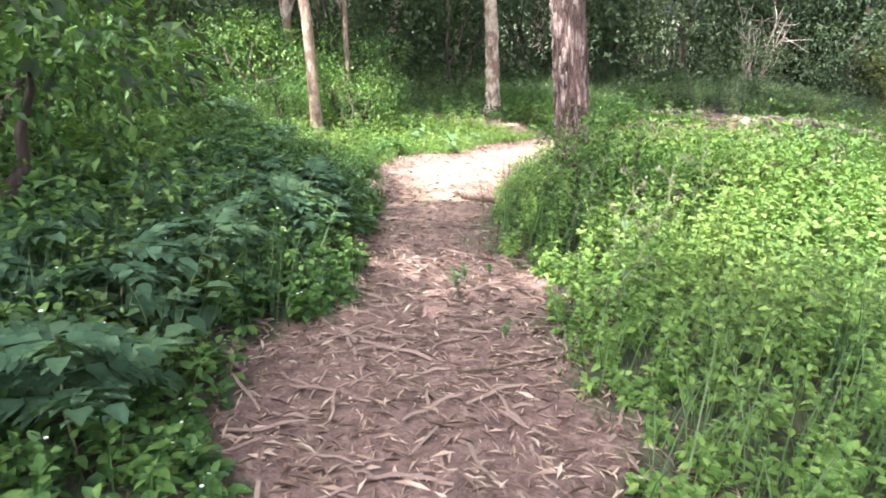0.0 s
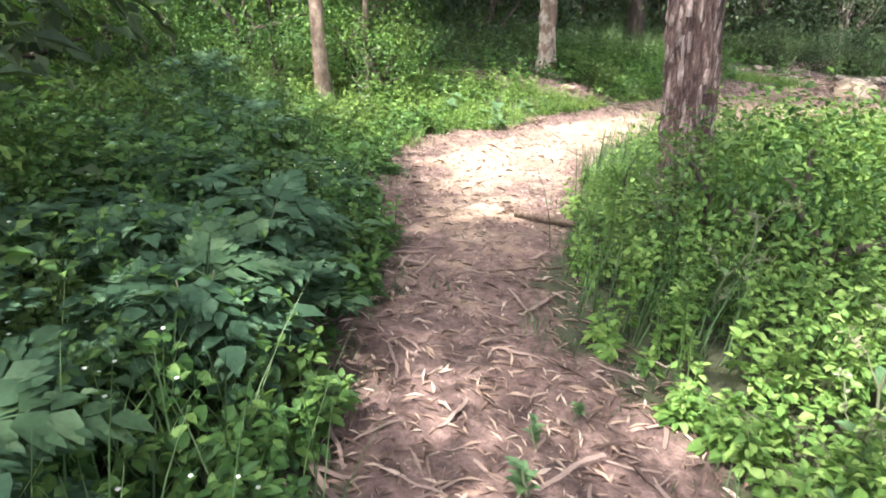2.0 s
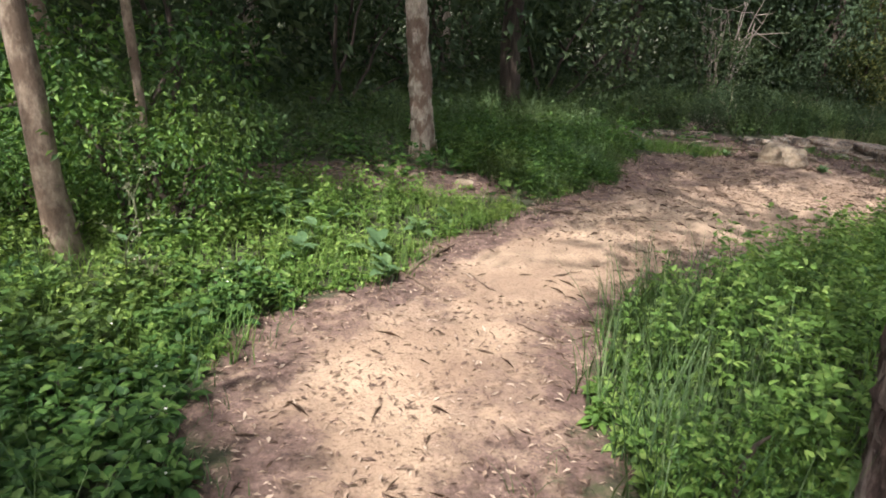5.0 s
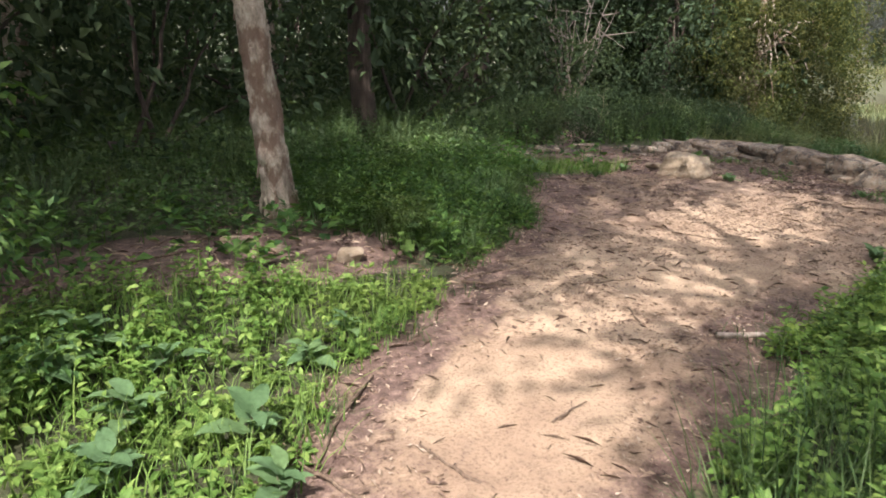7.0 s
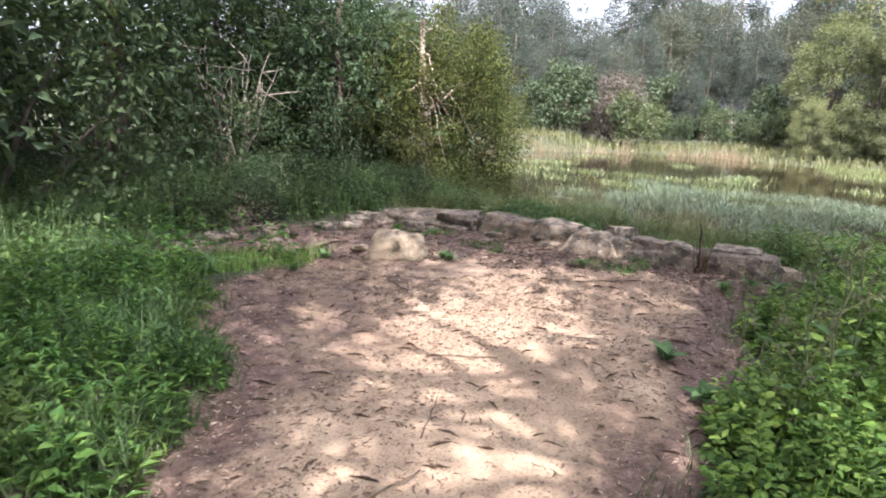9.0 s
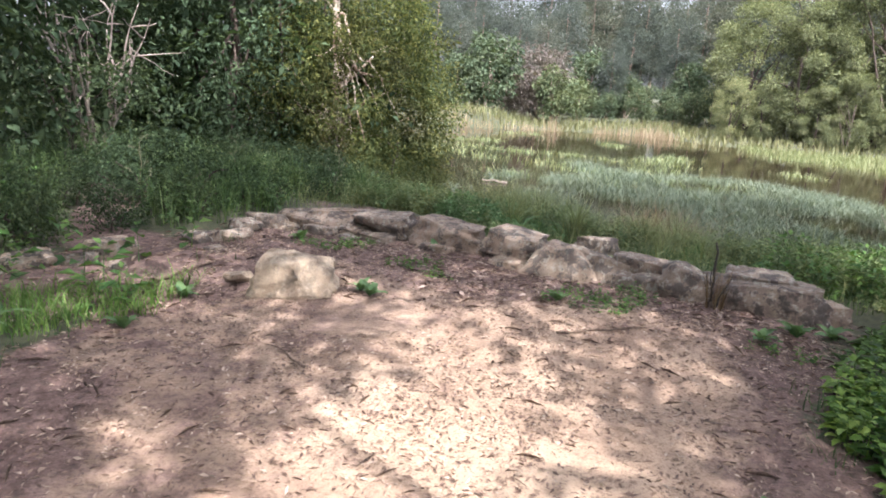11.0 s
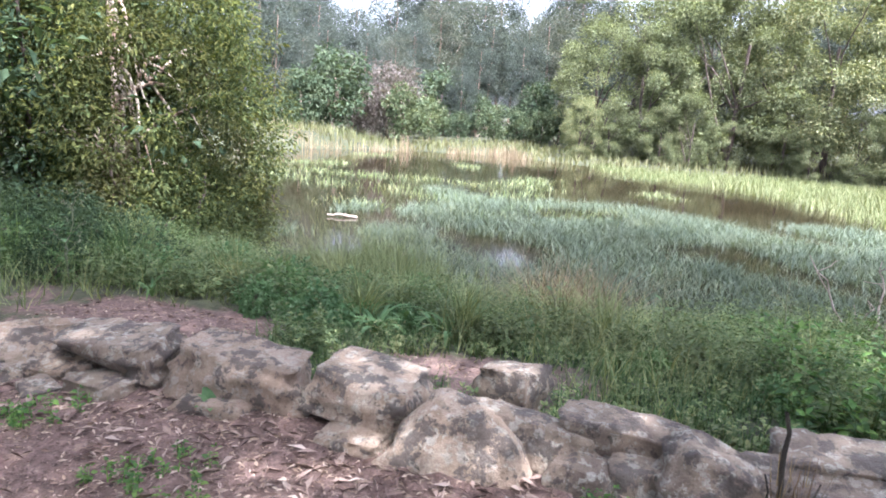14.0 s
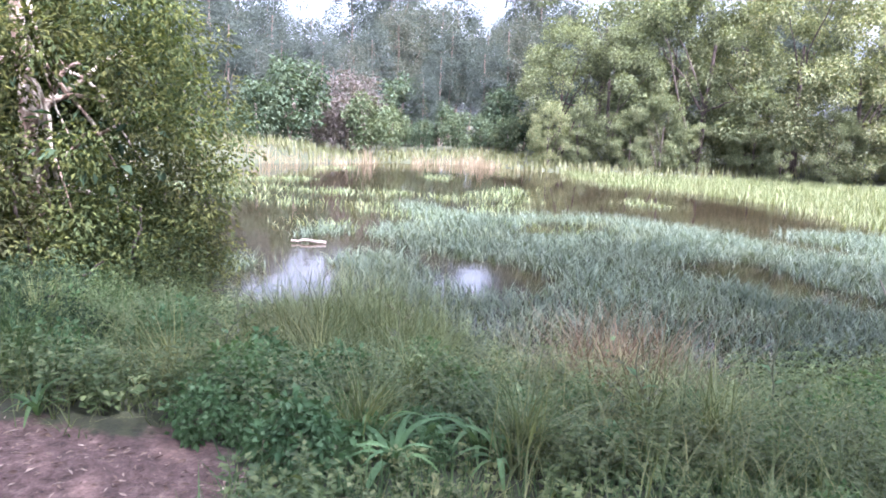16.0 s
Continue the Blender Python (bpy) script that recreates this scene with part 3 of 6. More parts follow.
ironbark = next(o for o in scene.objects if o.name == "ironbark_tree")
bole = next(o for o in ironbark.children if o.name.startswith("trunk"))
plates = [bark_plate(900 + k) for k in range(5)]
g = np.random.default_rng(12)
for k in range(280):
    h, a = g.uniform(0.1, 2.9), g.uniform(0, 6.283)
    rr = 0.162 - 0.062 * h / 9.5 + 0.057 * math.exp(-h / 0.22) + 0.002
    p = new("bark_plate", plates[k % 5])
    p.parent = bole
    p.matrix_local = pose(-1.65 * (h + 0.15) / 9.65 + 0.03 * math.sin(h * 0.9) + rr * math.sin(a), 0.3 * (h + 0.15) / 9.65 - rr * math.cos(a), h, 0, -9.5, math.degrees(a)) @ Matrix.Diagonal((g.uniform(0.7, 1.6), g.uniform(0.8, 1.5), g.uniform(0.9, 2.3), 1))
make_tree("paperbark_tree", at_ground(0.64, 13.6), (-0.95, 0.3, 7.5), 0.125, M_BARK_PALE, M_GUM, ((-0.5, 0.5, 7.0), (3.2, 3.0, 1.9)),
          "slender tree with pale peeling bark at the forest edge", seed=5, limbs=7, per=60, sides=48, ridges=9, rugged=0.6, r1=0.07, fork=0.5, keep=shade_keeps, nclump=110, leaf_len=0.28, leaf_w=0.1)
paperbark = next(o for o in scene.objects if o.name == "paperbark_tree")
pale_bole = next(o for o in paperbark.children if o.name.startswith("trunk"))
flakes = [bark_plate(920 + k) for k in range(4)]
for me in flakes:
    me.materials[0] = M_BARK_PALE
for k in range(170):
    h, a = 4.0 * g.uniform() ** 1.3, g.uniform(0, 6.283)
    rr = 0.125 - 0.055 * h / 7.5 + 0.044 * math.exp(-h / 0.22)
    p = new("bark_flake", flakes[k % 4])
    p.parent = pale_bole
    p.matrix_local = pose(-0.95 * (h + 0.15) / 7.65 + 0.03 * math.sin(h * 0.9) + rr * math.sin(a), 0.3 * (h + 0.15) / 7.65 - rr * math.cos(a), h, g.uniform(-14, 6), -7 + g.uniform(-12, 12), math.degrees(a)) @ Matrix.Diagonal((g.uniform(1.2, 2.6), g.uniform(1.0, 2.0), g.uniform(0.8, 1.8), 1))
make_tree("gum_tree", at_ground(-2.05, 9.9), (-1.15, 0.4, 7.5), 0.082, M_BARK_TAN, M_GUM, ((-1.2, 0.5, 7.0), (3.2, 3.0, 1.8)),
          "leaning pale-barked gum tree in the undergrowth", seed=6, limbs=6, per=50, sides=20, r1=0.05, fork=0.5, keep=shade_keeps, nclump=100, leaf_len=0.28, leaf_w=0.1)
make_tree("gum_tree", at_ground(-1.72, 10.75), (-0.6, 0.3, 6.5), 0.035, M_BARK_TAN, M_GUM, ((-0.7, 0.6, 6.4), (1.8, 1.8, 1.4)),
          "thin pale gum sapling growing beside a leaning gum", seed=7, limbs=4, per=40, sides=14, r1=0.03, fork=0.5, keep=shade_keeps, nclump=40, leaf_len=0.2, leaf_w=0.06)
make_tree("forest_tree", at_ground(2.7, 17.9), (-0.2, 0.2, 8.5), 0.19, M_BARK_DARK, M_GUM, ((0, 0, 7.5), (3.8, 3.6, 2.6)),
          "dark-barked tree in deep shade behind the grass", seed=8, limbs=6, per=90, sides=18, fork=0.45, nclump=90, leaf_len=0.2, leaf_w=0.07)
make_tree("forest_tree", at_ground(-3.3, 13.4), (-0.6, 0.3, 7), 0.09, M_BARK_PALE, M_GUM, ((-0.2, 0, 6.0), (2.6, 2.6, 2.2)),
          "many-branched pale tree in the shaded woods", seed=9, limbs=9, per=70, sides=14, fork=0.12, nclump=80, leaf_len=0.2, leaf_w=0.07)
make_tree("sapling", at_ground(-2.5, 3.3), (-0.3, -0.1, 6.5), 0.06, M_BARK_DARK, M_GUM, ((-0.2, -0.3, 6.4), (2.2, 2.2, 1.2)),
          "thin dark sapling among lobed weeds", seed=10, limbs=4, per=40, sides=12, fork=0.6, nclump=40, keep=shade_keeps, leaf_len=0.2, leaf_w=0.06)
# Trees added round the path, mostly out of view, to cast the dappled shade.
make_tree("forest_tree", at_ground(6.6, 7.9), (-1.2, 2.8, 12.0), 0.17, M_BARK_PALE, M_GUM, ((-1.6, 4.4, 12.0), (3.6, 3.0, 2.0)), "unseen tall tree added over the clearing to cast shade",
          seed=19, limbs=8, per=44, sides=14, fork=0.55, keep=shade_keeps, nclump=170, leaf_len=0.30, leaf_w=0.11, spread=0.8)
# x, y, height, crown radius, clumps
SHADE_TREES = [(5.4, 7.7, 9.5, 4.4, 230), (2.3, -1.6, 10.5, 4.2, 220), (-2.6, -1.4, 9.5, 3.6, 230), (-4.2, -1.5, 10, 4.0, 220), (-5.2, 4.2, 10, 4.0, 200), (3.8, -0.5, 11, 4.0, 110), (5.6, 4.3, 11, 4.2, 120),
               (8.6, 7.2, 13, 4.4, 90), (12.6, 7.0, 11, 4.4, 100), (16.5, 8.0, 12, 4.2, 80), (-0.8, -5.5, 11, 4.2, 180), (9.5, 0.5, 11, 4.2, 110), (14.5, 2.5, 11, 4.2, 110),
               (-11, 5, 10, 4.5, 90)]
NORTH_TREES = [(-7.5, 9.5, 9, 3.6, 100), (-6.5, 15.0, 9, 3.6, 110), (-2.0, 19.0, 9, 4.0, 180), (6.5, 21.5, 9, 3.6, 160), (10.2, 24.5, 9, 3.8, 150), (-7.0, 22.0, 9, 4.0, 140),
               (2.5, 25.0, 10, 4.5, 160), (-12, 14, 10, 4.5, 100)]
for k, (x, y, h, cr, n) in enumerate(SHADE_TREES + NORTH_TREES):
    # crowns shifted off their trunks so that their shade lands on the path
    lean = (-2.0, 0.9) if k < len(SHADE_TREES) else (0, 0)
    make_tree("forest_tree", at_ground(x, y), (0.4 * math.sin(k * 2.1) + 0.8 * lean[0], 0.4 * math.cos(k * 1.7) + 0.8 * lean[1], h), 0.15 + 0.02 * (k % 3), M_BARK_DARK if k % 2 else M_BARK_PALE, M_GUM,
              ((lean[0], lean[1], h - 0.5), (cr, cr, 2.2)), "tall forest tree added so that its crown shades the ground", seed=20 + k, limbs=6, per=44, sides=14, fork=0.55, keep=shade_keeps, nclump=n,
              leaf_len=0.30, leaf_w=0.11, spread=0.8)


# ---- the woods' understorey ----
def shrub_mesh(seed, n, radii, per, leaf_len, leaf_w, material, z0=0.55, spread=0.35):
    g = np.random.default_rng(seed)
    c = unit(g.normal(size=(n, 3))) * np.array(radii) * g.uniform(0.3, 1, (n, 1)) ** 0.5
    c[:, 2] += radii[2] * z0
    c = c[c[:, 2] > 0.05]
    v, f = clumps(c, spread, per, leaf_len, leaf_w, g)
    return mesh_of("crown", v, f, material), c


def make_shrub(name, seed, radii, n, per, leaf_len, leaf_w, material, bark, label, category="shrub", stems=6, z0=0.55, spread=0.35):
    shrub = empty(name)
    g = np.random.default_rng(seed)
    me, c = shrub_mesh(seed, n, radii, per, leaf_len, leaf_w, material, z0, spread)
    part("crown", me, material, shrub)
    for e in c[g.permutation(len(c))[:stems]]:
        a = (g.normal() * 0.12, g.normal() * 0.12, -0.1)
        v, f = tube(bend(a, e, 8, 0.1, 0.04, g), np.linspace(0.035, 0.008, 8), 6, 0.05, seed)
        part("stem", mesh_of("stem", v, f, bark, smooth=True), bark, shrub)
    return tagged(shrub, label, category)


def set_down(ob, x, y, turn=0.0, size=1.0, dz=-0.03, tip=(0, 0)):
    z = float(land(x, y)) + dz
    return pose(x, y, z, tip[0], tip[1], turn) @ Matrix.Scale(size, 4)


woods = [make_shrub("understorey_shrub", 100 + k, (1.7, 1.7, 2.1), 95, 30, 0.135, 0.065, M_WOODS, M_BARK_DARK, "dense dark green shrub in the shaded woods", stems=5, spread=0.5) for k in range(3)]
g = np.random.default_rng(44)
spots = []
for k in range(700):
    x, y = g.uniform(-18, 14), g.uniform(11.5, 36)
    if y < 16.5 + 0.1 * abs(x - 2) and x > -3.4 - 0.5 * (16.5 - y):
        continue
    if x > 4 and y < 19.5 + 0.18 * (x - 4):
        continue
    if y - 13.2 < (x - 6.6) * 0.78 or (abs(x + 0.4 - (y - 7.7) * 0.304) < 1.5 and y < 18.6) or path_depth(x, y) > -1.5:
        continue
    if all(np.hypot(x - a, y - b) > 2.0 + 0.06 * max(0.0, y - 18) for a, b in spots):
        spots.append((x, y))
for k in range(60):
    x, y = g.uniform(-12, -3.6), g.uniform(-1, 13)
    if all(np.hypot(x - a, y - b) > 1.6 for a, b in spots) and x < -4.2 - 0.12 * y + 0.25 * max(0, y - 8):
        spots.append((x, y))
for k, (x, y) in enumerate(spots):
    m = set_down(None, x, y, g.uniform(0, 360), g.uniform(0.75, 1.2) * (1.0 + 0.05 * max(0.0, y - 20)))
    if k < 3:
        woods[k].matrix_world = m
    else:
        copy_thing(woods[k % 3], m)
for k in range(26):
    a = radians(95 + 8.2 * k)
    x, y = 1.0 + (15 + 3 * math.sin(k * 2.7)) * math.cos(a), 4.0 + (15 + 3 * math.cos(k * 1.9)) * math.sin(a)
    if y < 11 and x < 15:
        copy_thing(woods[k % 3], set_down(None, x, y, 47 * k, 1.2 + 0.25 * math.sin(k)))
for k in range(len(spots), 3):
    woods[k].matrix_world = set_down(None, -9 - k, 20)

# ---- waist-high leafy weeds to the west of the path ----
leafy = [make_shrub("leafy_bush", 130 + k, (0.55, 0.55, 0.6), 50, 52, 0.046, 0.021, M_HERB, M_BARK_DARK, "waist-high leafy green bush in the undergrowth", stems=5, spread=0.2) for k in range(3)]
places = []
while len(places) < 40:
    x, y = g.uniform(-6.2, -1.2), g.uniform(3.5, 13.4)
    if path_depth(x, y) > -1.35 or (y > 8 and x > -1.9) or (y < 7.5 and x > -2.3) or (y < 9.9 and abs(x + 0.4 + (y - 4.1) * 0.285) < 0.9) or np.hypot(x + 2.05, y - 9.9) < 0.3 or any(np.hypot(x - a, y - b) < 0.55 for a, b in places):
        continue
    places.append((x, y))
places += [(1.4, 6.5), (1.3, 6.1), (1.7, 6.5), (1.15, 5.85), (1.6, 5.8), (2.1, 6.2), (0.9, 5.4), (2.4, 5.6), (1.9, 7.1), (2.6, 6.9), (3.1, 6.3), (0.95, 7.25), (-1.5, 10.45), (-1.75, 10.4), (-1.4, 10.9), (-2.3, 10.3)]
for k, (x, y) in enumerate(places):
    m = set_down(None, x, y, g.uniform(0, 360), (0.70 + 0.10 * math.sin(k * 2.3)) * (0.8 if y < 5.7 else 1.0) if x > 0 else g.uniform(0.75, 1.25) * (0.95 + 0.13 * max(0.0, -3.0 - x)))
    if k < 3:
        leafy[k].matrix_world = m
    else:
        copy_thing(leafy[k % 3], m)

rank = make_shrub("rank_bush", 140, (0.6, 0.6, 0.62), 60, 44, 0.07, 0.028, M_WOODS, M_BARK_DARK, "dark rank bush at the edge of the woods", stems=5, spread=0.22)
rank_places = []
while len(rank_places) < 38:
    x, y = g.uniform(3.2, 12.6), g.uniform(16.6, 20.2)
    if y - 13.2 > (x - 6.6) * 0.98 and y > 17.4 - 0.12 * x and all(np.hypot(x - a, y - b) > 0.6 for a, b in rank_places) and np.hypot(x - 2.7, y - 17.9) > 0.9:
        rank_places.append((x, y))
for k, (x, y) in enumerate(rank_places):
    m = set_down(None, x, y, g.uniform(0, 360), g.uniform(0.45, 0.95))
    if k == 0:
        rank.matrix_world = m
    else:
        copy_thing(rank, m)

# ---- bushy tree at the water's edge ----
bx, by = 13.3, 20.1
bush = make_tree("bushy_tree", at_ground(bx, by), (-0.2, 0.2, 4.4), 0.13, M_BARK_PALE, M_BUSH, ((0.1, -0.1, 2.1), (2.1, 2.1, 2.7)),
                 "bushy tree with yellow-green foliage to the ground at the water's edge", seed=31, limbs=22, per=120, sides=14, fork=0.1, nclump=420, leaf_len=0.085, leaf_w=0.036, spread=0.34)
for k, (x, y, s) in enumerate([(11.6, 21.6, 1.0), (14.6, 22.0, 0.85), (9.6, 23.4, 1.0), (12.4, 23.6, 1.25)]):
    make_tree("bushy_tree", at_ground(x, y), (0.2, 0.1, 4.6 * s), 0.10, M_BARK_DARK, M_WOODS if k != 1 else M_BUSH, ((0, 0, 2.4 * s), (1.7 * s, 1.7 * s, 2.6 * s)),
              "dark bushy tree behind the water's edge", seed=33 + k, limbs=10, per=70, sides=12, fork=0.12, nclump=170, leaf_len=0.12, leaf_w=0.055, spread=0.38)


def shrub_group(source, places, group, seed):
    g = np.random.default_rng(seed)
    for k, (x, y, size) in enumerate(places):
        m = set_down(None, x, y, g.uniform(0, 360), size)
        if k == 0:
            source.matrix_world = m
            source["group"] = group
        else:
            copy_thing(source, m)


shrub_group(make_shrub("waterside_shrub", 150, (0.7, 0.7, 0.8), 70, 60, 0.06, 0.026, M_BUSH, M_BARK_DARK, "yellow-green shrub at the water's edge", stems=6, spread=0.24),
            [(14.6, 19.5, 1.1), (15.1, 20.2, 1.0), (14.0, 18.8, 0.9), (13.0, 18.7, 1.0), (12.2, 19.3, 1.1), (15.4, 21.0, 1.2)], "shrubs at the water's edge", 3)
shrub_group(make_shrub("nettle_clump", 151, (0.32, 0.32, 0.40), 44, 30, 0.08, 0.048, M_BROAD, M_STEM, "fresh green nettle clump behind the wall", stems=7, spread=0.13),
            [(9.15, 14.55, 0.6), (9.4, 14.35, 0.68), (9.3, 14.85, 0.6), (9.65, 14.65, 0.68), (9.55, 14.05, 0.55), (9.8, 14.2, 0.66), (10.0, 14.9, 0.95), (9.2, 17.0, 0.75), (9.9, 13.2, 0.6), (10.3, 12.4, 0.65), (9.3, 15.15, 0.8), (9.6, 15.1, 0.95), (9.9, 15.35, 1.1), (10.3, 15.4, 1.1), (10.4, 14.9, 1.0), (10.6, 14.2, 0.9), (10.2, 13.7, 0.8), (10.7, 13.4, 0.9), (11.2, 14.6, 1.1), (11.0, 12.8, 0.9), (9.9, 16.6, 1.0), (10.6, 16.4, 1.2), (11.3, 16.8, 1.2), (9.8, 17.6, 1.1), (11.0, 17.8, 1.3), (11.9, 17.4, 1.2), (9.5, 12.3, 0.6), (9.3, 11.6, 0.6), (10.4, 11.5, 0.8), (11.4, 11.9, 1.0)], "nettle clumps on the bank", 4)


def dead_bush(name, x, y, h, n, seed, label, spread=0.9, r=0.025):
    g = np.random.default_rng(seed)
    ob = empty(name, Matrix.Translation(at_ground(x, y)))
    for k in range(n):
        a, reach = g.uniform(0, 6.28), spread * g.uniform(0.3, 1)
        e = np.array([math.cos(a) * reach, math.sin(a) * reach, h * g.uniform(0.6, 1)])
        p = bend((0.08 * math.cos(a), 0.08 * math.sin(a), -0.1), e, 8, 0.1, 0.05, g)
        sets = [tube(p, np.linspace(r, 0.006, 8), 6, 0.06, seed + k)]
        for q in (4, 6):
            sets.append(tube(bend(p[q], p[q] + (g.normal(size=3) * 0.3 + [0, 0, 0.25]) * h * 0.5, 5, 0, 0.02, g), np.linspace(r * 0.5, 0.004, 5), 5, 0.05, k))
        v, f = join(sets)
        part("branch", mesh_of("branch", v, f, M_DEADWOOD, smooth=True), M_DEADWOOD, ob)
    return tagged(ob, label, "dead bush")


dead_bush("dead_bush", 8.6, 21.2, 2.7, 13, 51, "bleached bare branches of a dead bush", 1.1, 0.034)
dead_bush("dead_bush", 14.4, 9.9, 1.2, 8, 52, "grey dead bush leaning in pond-side grass", 0.9, 0.02)
dead_bush("dead_bush", 4.2, 7.9, 0.75, 5, 53, "small bare dead weed branches in the undergrowth", 0.5, 0.012)

# ---- trees across the pond ----
def far_tree(name, seed, h, cr, leaf, label, bark=M_BARK_PALE, low=0.3, n=70, per=46, leaf_len=0.42, leaf_w=0.22, spread=1.0, shell=0.15):
    """A tree for the far bank, standing at the origin."""
    return make_tree(name, (0, 0, 0), (0.3, 0.2, h * (0.62 if low < 0.1 else 0.85)), 0.14, bark, leaf, ((0, 0, h * (0.5 + low / 2)), (cr, cr, h * (0.5 - low / 2))), label, seed=seed, limbs=5, per=per, sides=9,
                     fork=low, nclump=n, leaf_len=leaf_len, leaf_w=leaf_w, spread=spread, shell=shell)


gums = [far_tree("tall_gum", 200 + k, 13, 2.6, M_HAZED_GUM, "tall grey-green gum tree across the pond, haze tinted into its leaves", bark=M_BARK_TAN, low=0.2, n=95, per=120, leaf_len=0.23, leaf_w=0.085, spread=0.85) for k in range(3)]
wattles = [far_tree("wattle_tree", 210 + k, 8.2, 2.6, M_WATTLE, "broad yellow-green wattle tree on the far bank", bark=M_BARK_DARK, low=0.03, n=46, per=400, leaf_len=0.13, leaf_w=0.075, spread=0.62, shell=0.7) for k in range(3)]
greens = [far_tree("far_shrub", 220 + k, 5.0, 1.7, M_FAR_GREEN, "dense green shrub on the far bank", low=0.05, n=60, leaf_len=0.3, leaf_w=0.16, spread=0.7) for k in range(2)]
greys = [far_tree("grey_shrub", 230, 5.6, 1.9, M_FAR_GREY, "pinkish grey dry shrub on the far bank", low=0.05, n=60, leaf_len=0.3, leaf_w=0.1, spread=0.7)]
used = set()


def plant(kinds, k, x, y, size, turn):
    src = kinds[k % len(kinds)]
    m = pose(x, y, float(land(x, y)) - 0.1, 0, 0, turn) @ Matrix.Scale(size, 4)
    if src.name in used:
        return copy_thing(src, m)
    used.add(src.name)
    src.matrix_world = m
    return src


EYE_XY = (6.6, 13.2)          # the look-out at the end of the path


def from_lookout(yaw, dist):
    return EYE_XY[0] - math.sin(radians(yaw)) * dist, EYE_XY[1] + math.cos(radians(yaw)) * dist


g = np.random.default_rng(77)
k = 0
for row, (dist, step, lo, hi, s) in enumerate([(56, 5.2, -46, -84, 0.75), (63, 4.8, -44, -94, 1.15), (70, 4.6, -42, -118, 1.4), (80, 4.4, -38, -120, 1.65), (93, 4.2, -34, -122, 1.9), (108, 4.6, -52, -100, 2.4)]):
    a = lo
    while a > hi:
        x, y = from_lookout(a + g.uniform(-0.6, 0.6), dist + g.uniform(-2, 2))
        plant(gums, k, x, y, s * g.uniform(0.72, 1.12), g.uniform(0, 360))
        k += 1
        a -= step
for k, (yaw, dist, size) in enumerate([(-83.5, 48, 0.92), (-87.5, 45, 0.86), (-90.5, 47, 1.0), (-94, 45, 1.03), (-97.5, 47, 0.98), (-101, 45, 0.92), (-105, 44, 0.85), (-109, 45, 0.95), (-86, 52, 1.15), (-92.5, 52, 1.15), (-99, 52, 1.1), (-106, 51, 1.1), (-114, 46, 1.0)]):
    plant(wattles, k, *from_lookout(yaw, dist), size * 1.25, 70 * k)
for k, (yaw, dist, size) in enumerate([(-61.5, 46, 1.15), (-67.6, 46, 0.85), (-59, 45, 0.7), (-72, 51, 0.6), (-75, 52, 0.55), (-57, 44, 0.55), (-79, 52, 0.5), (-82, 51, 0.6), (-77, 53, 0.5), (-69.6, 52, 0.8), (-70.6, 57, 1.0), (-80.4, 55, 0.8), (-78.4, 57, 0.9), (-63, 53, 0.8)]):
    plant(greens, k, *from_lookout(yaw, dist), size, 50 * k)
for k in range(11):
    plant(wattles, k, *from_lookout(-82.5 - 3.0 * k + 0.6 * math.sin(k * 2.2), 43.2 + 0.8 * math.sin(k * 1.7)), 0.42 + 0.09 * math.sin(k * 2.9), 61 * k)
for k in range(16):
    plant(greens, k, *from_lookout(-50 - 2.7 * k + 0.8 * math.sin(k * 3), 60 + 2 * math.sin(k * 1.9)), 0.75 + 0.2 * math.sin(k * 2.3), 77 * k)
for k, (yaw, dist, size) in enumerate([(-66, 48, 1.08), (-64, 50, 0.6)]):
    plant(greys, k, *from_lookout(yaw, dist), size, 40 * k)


# ---- grasses, sedges and reeds ----
def scatter(n, x0, x1, y0, y1, keep, seed):
    g = np.random.default_rng(seed)
    p = np.stack([g.uniform(x0, x1, n), g.uniform(y0, y1, n)], 1)
    p = p[keep(p[:, 0], p[:, 1])]
    return p, g


def patchy(x, y, s, seed):
    """A smooth uneven field from -1 to 1, for patches of growth."""
    return (np.sin(x * s + 1.7 * seed + 1.3 * np.sin(y * s * 0.7 + seed)) + np.sin(y * s * 1.1 + 2.3 * seed + 1.1 * np.sin(x * s * 0.8))) / 2


def blade_field(name, p, g, height, width, reach, material, label, category, levels=4, z=None, vary=0.45):
    n = len(p)
    base = np.concatenate([p, (land(p[:, 0], p[:, 1]) - 0.02 if z is None else np.full(n, z))[:, None]], 1)
    a = g.uniform(0, 2 * np.pi, n)
    h = height * g.uniform(1 - vary, 1 + vary, n)
    r = reach * h * g.uniform(0.2, 1.0, n)
    lean = np.stack([np.cos(a) * r, np.sin(a) * r, np.zeros(n)], 1)
    v, f = blades(base, lean, h, width * g.uniform(0.6, 1.3, n), levels)
    ob = new(name, mesh_of(name, v, f, material))
    return tagged(ob, label, category, kind="stuff")


def tufts(p, g, per, spread):
    q = np.repeat(p, per, 0)
    return q + g.normal(size=q.shape) * spread


def off_wall(x, y, gap=0.35):
    return ~((np.abs(x - wall_x(y)) < gap) & (y > 10.5) & (y < 16.4))


off_path = lambda x, y: path_depth(x, y) < -0.05
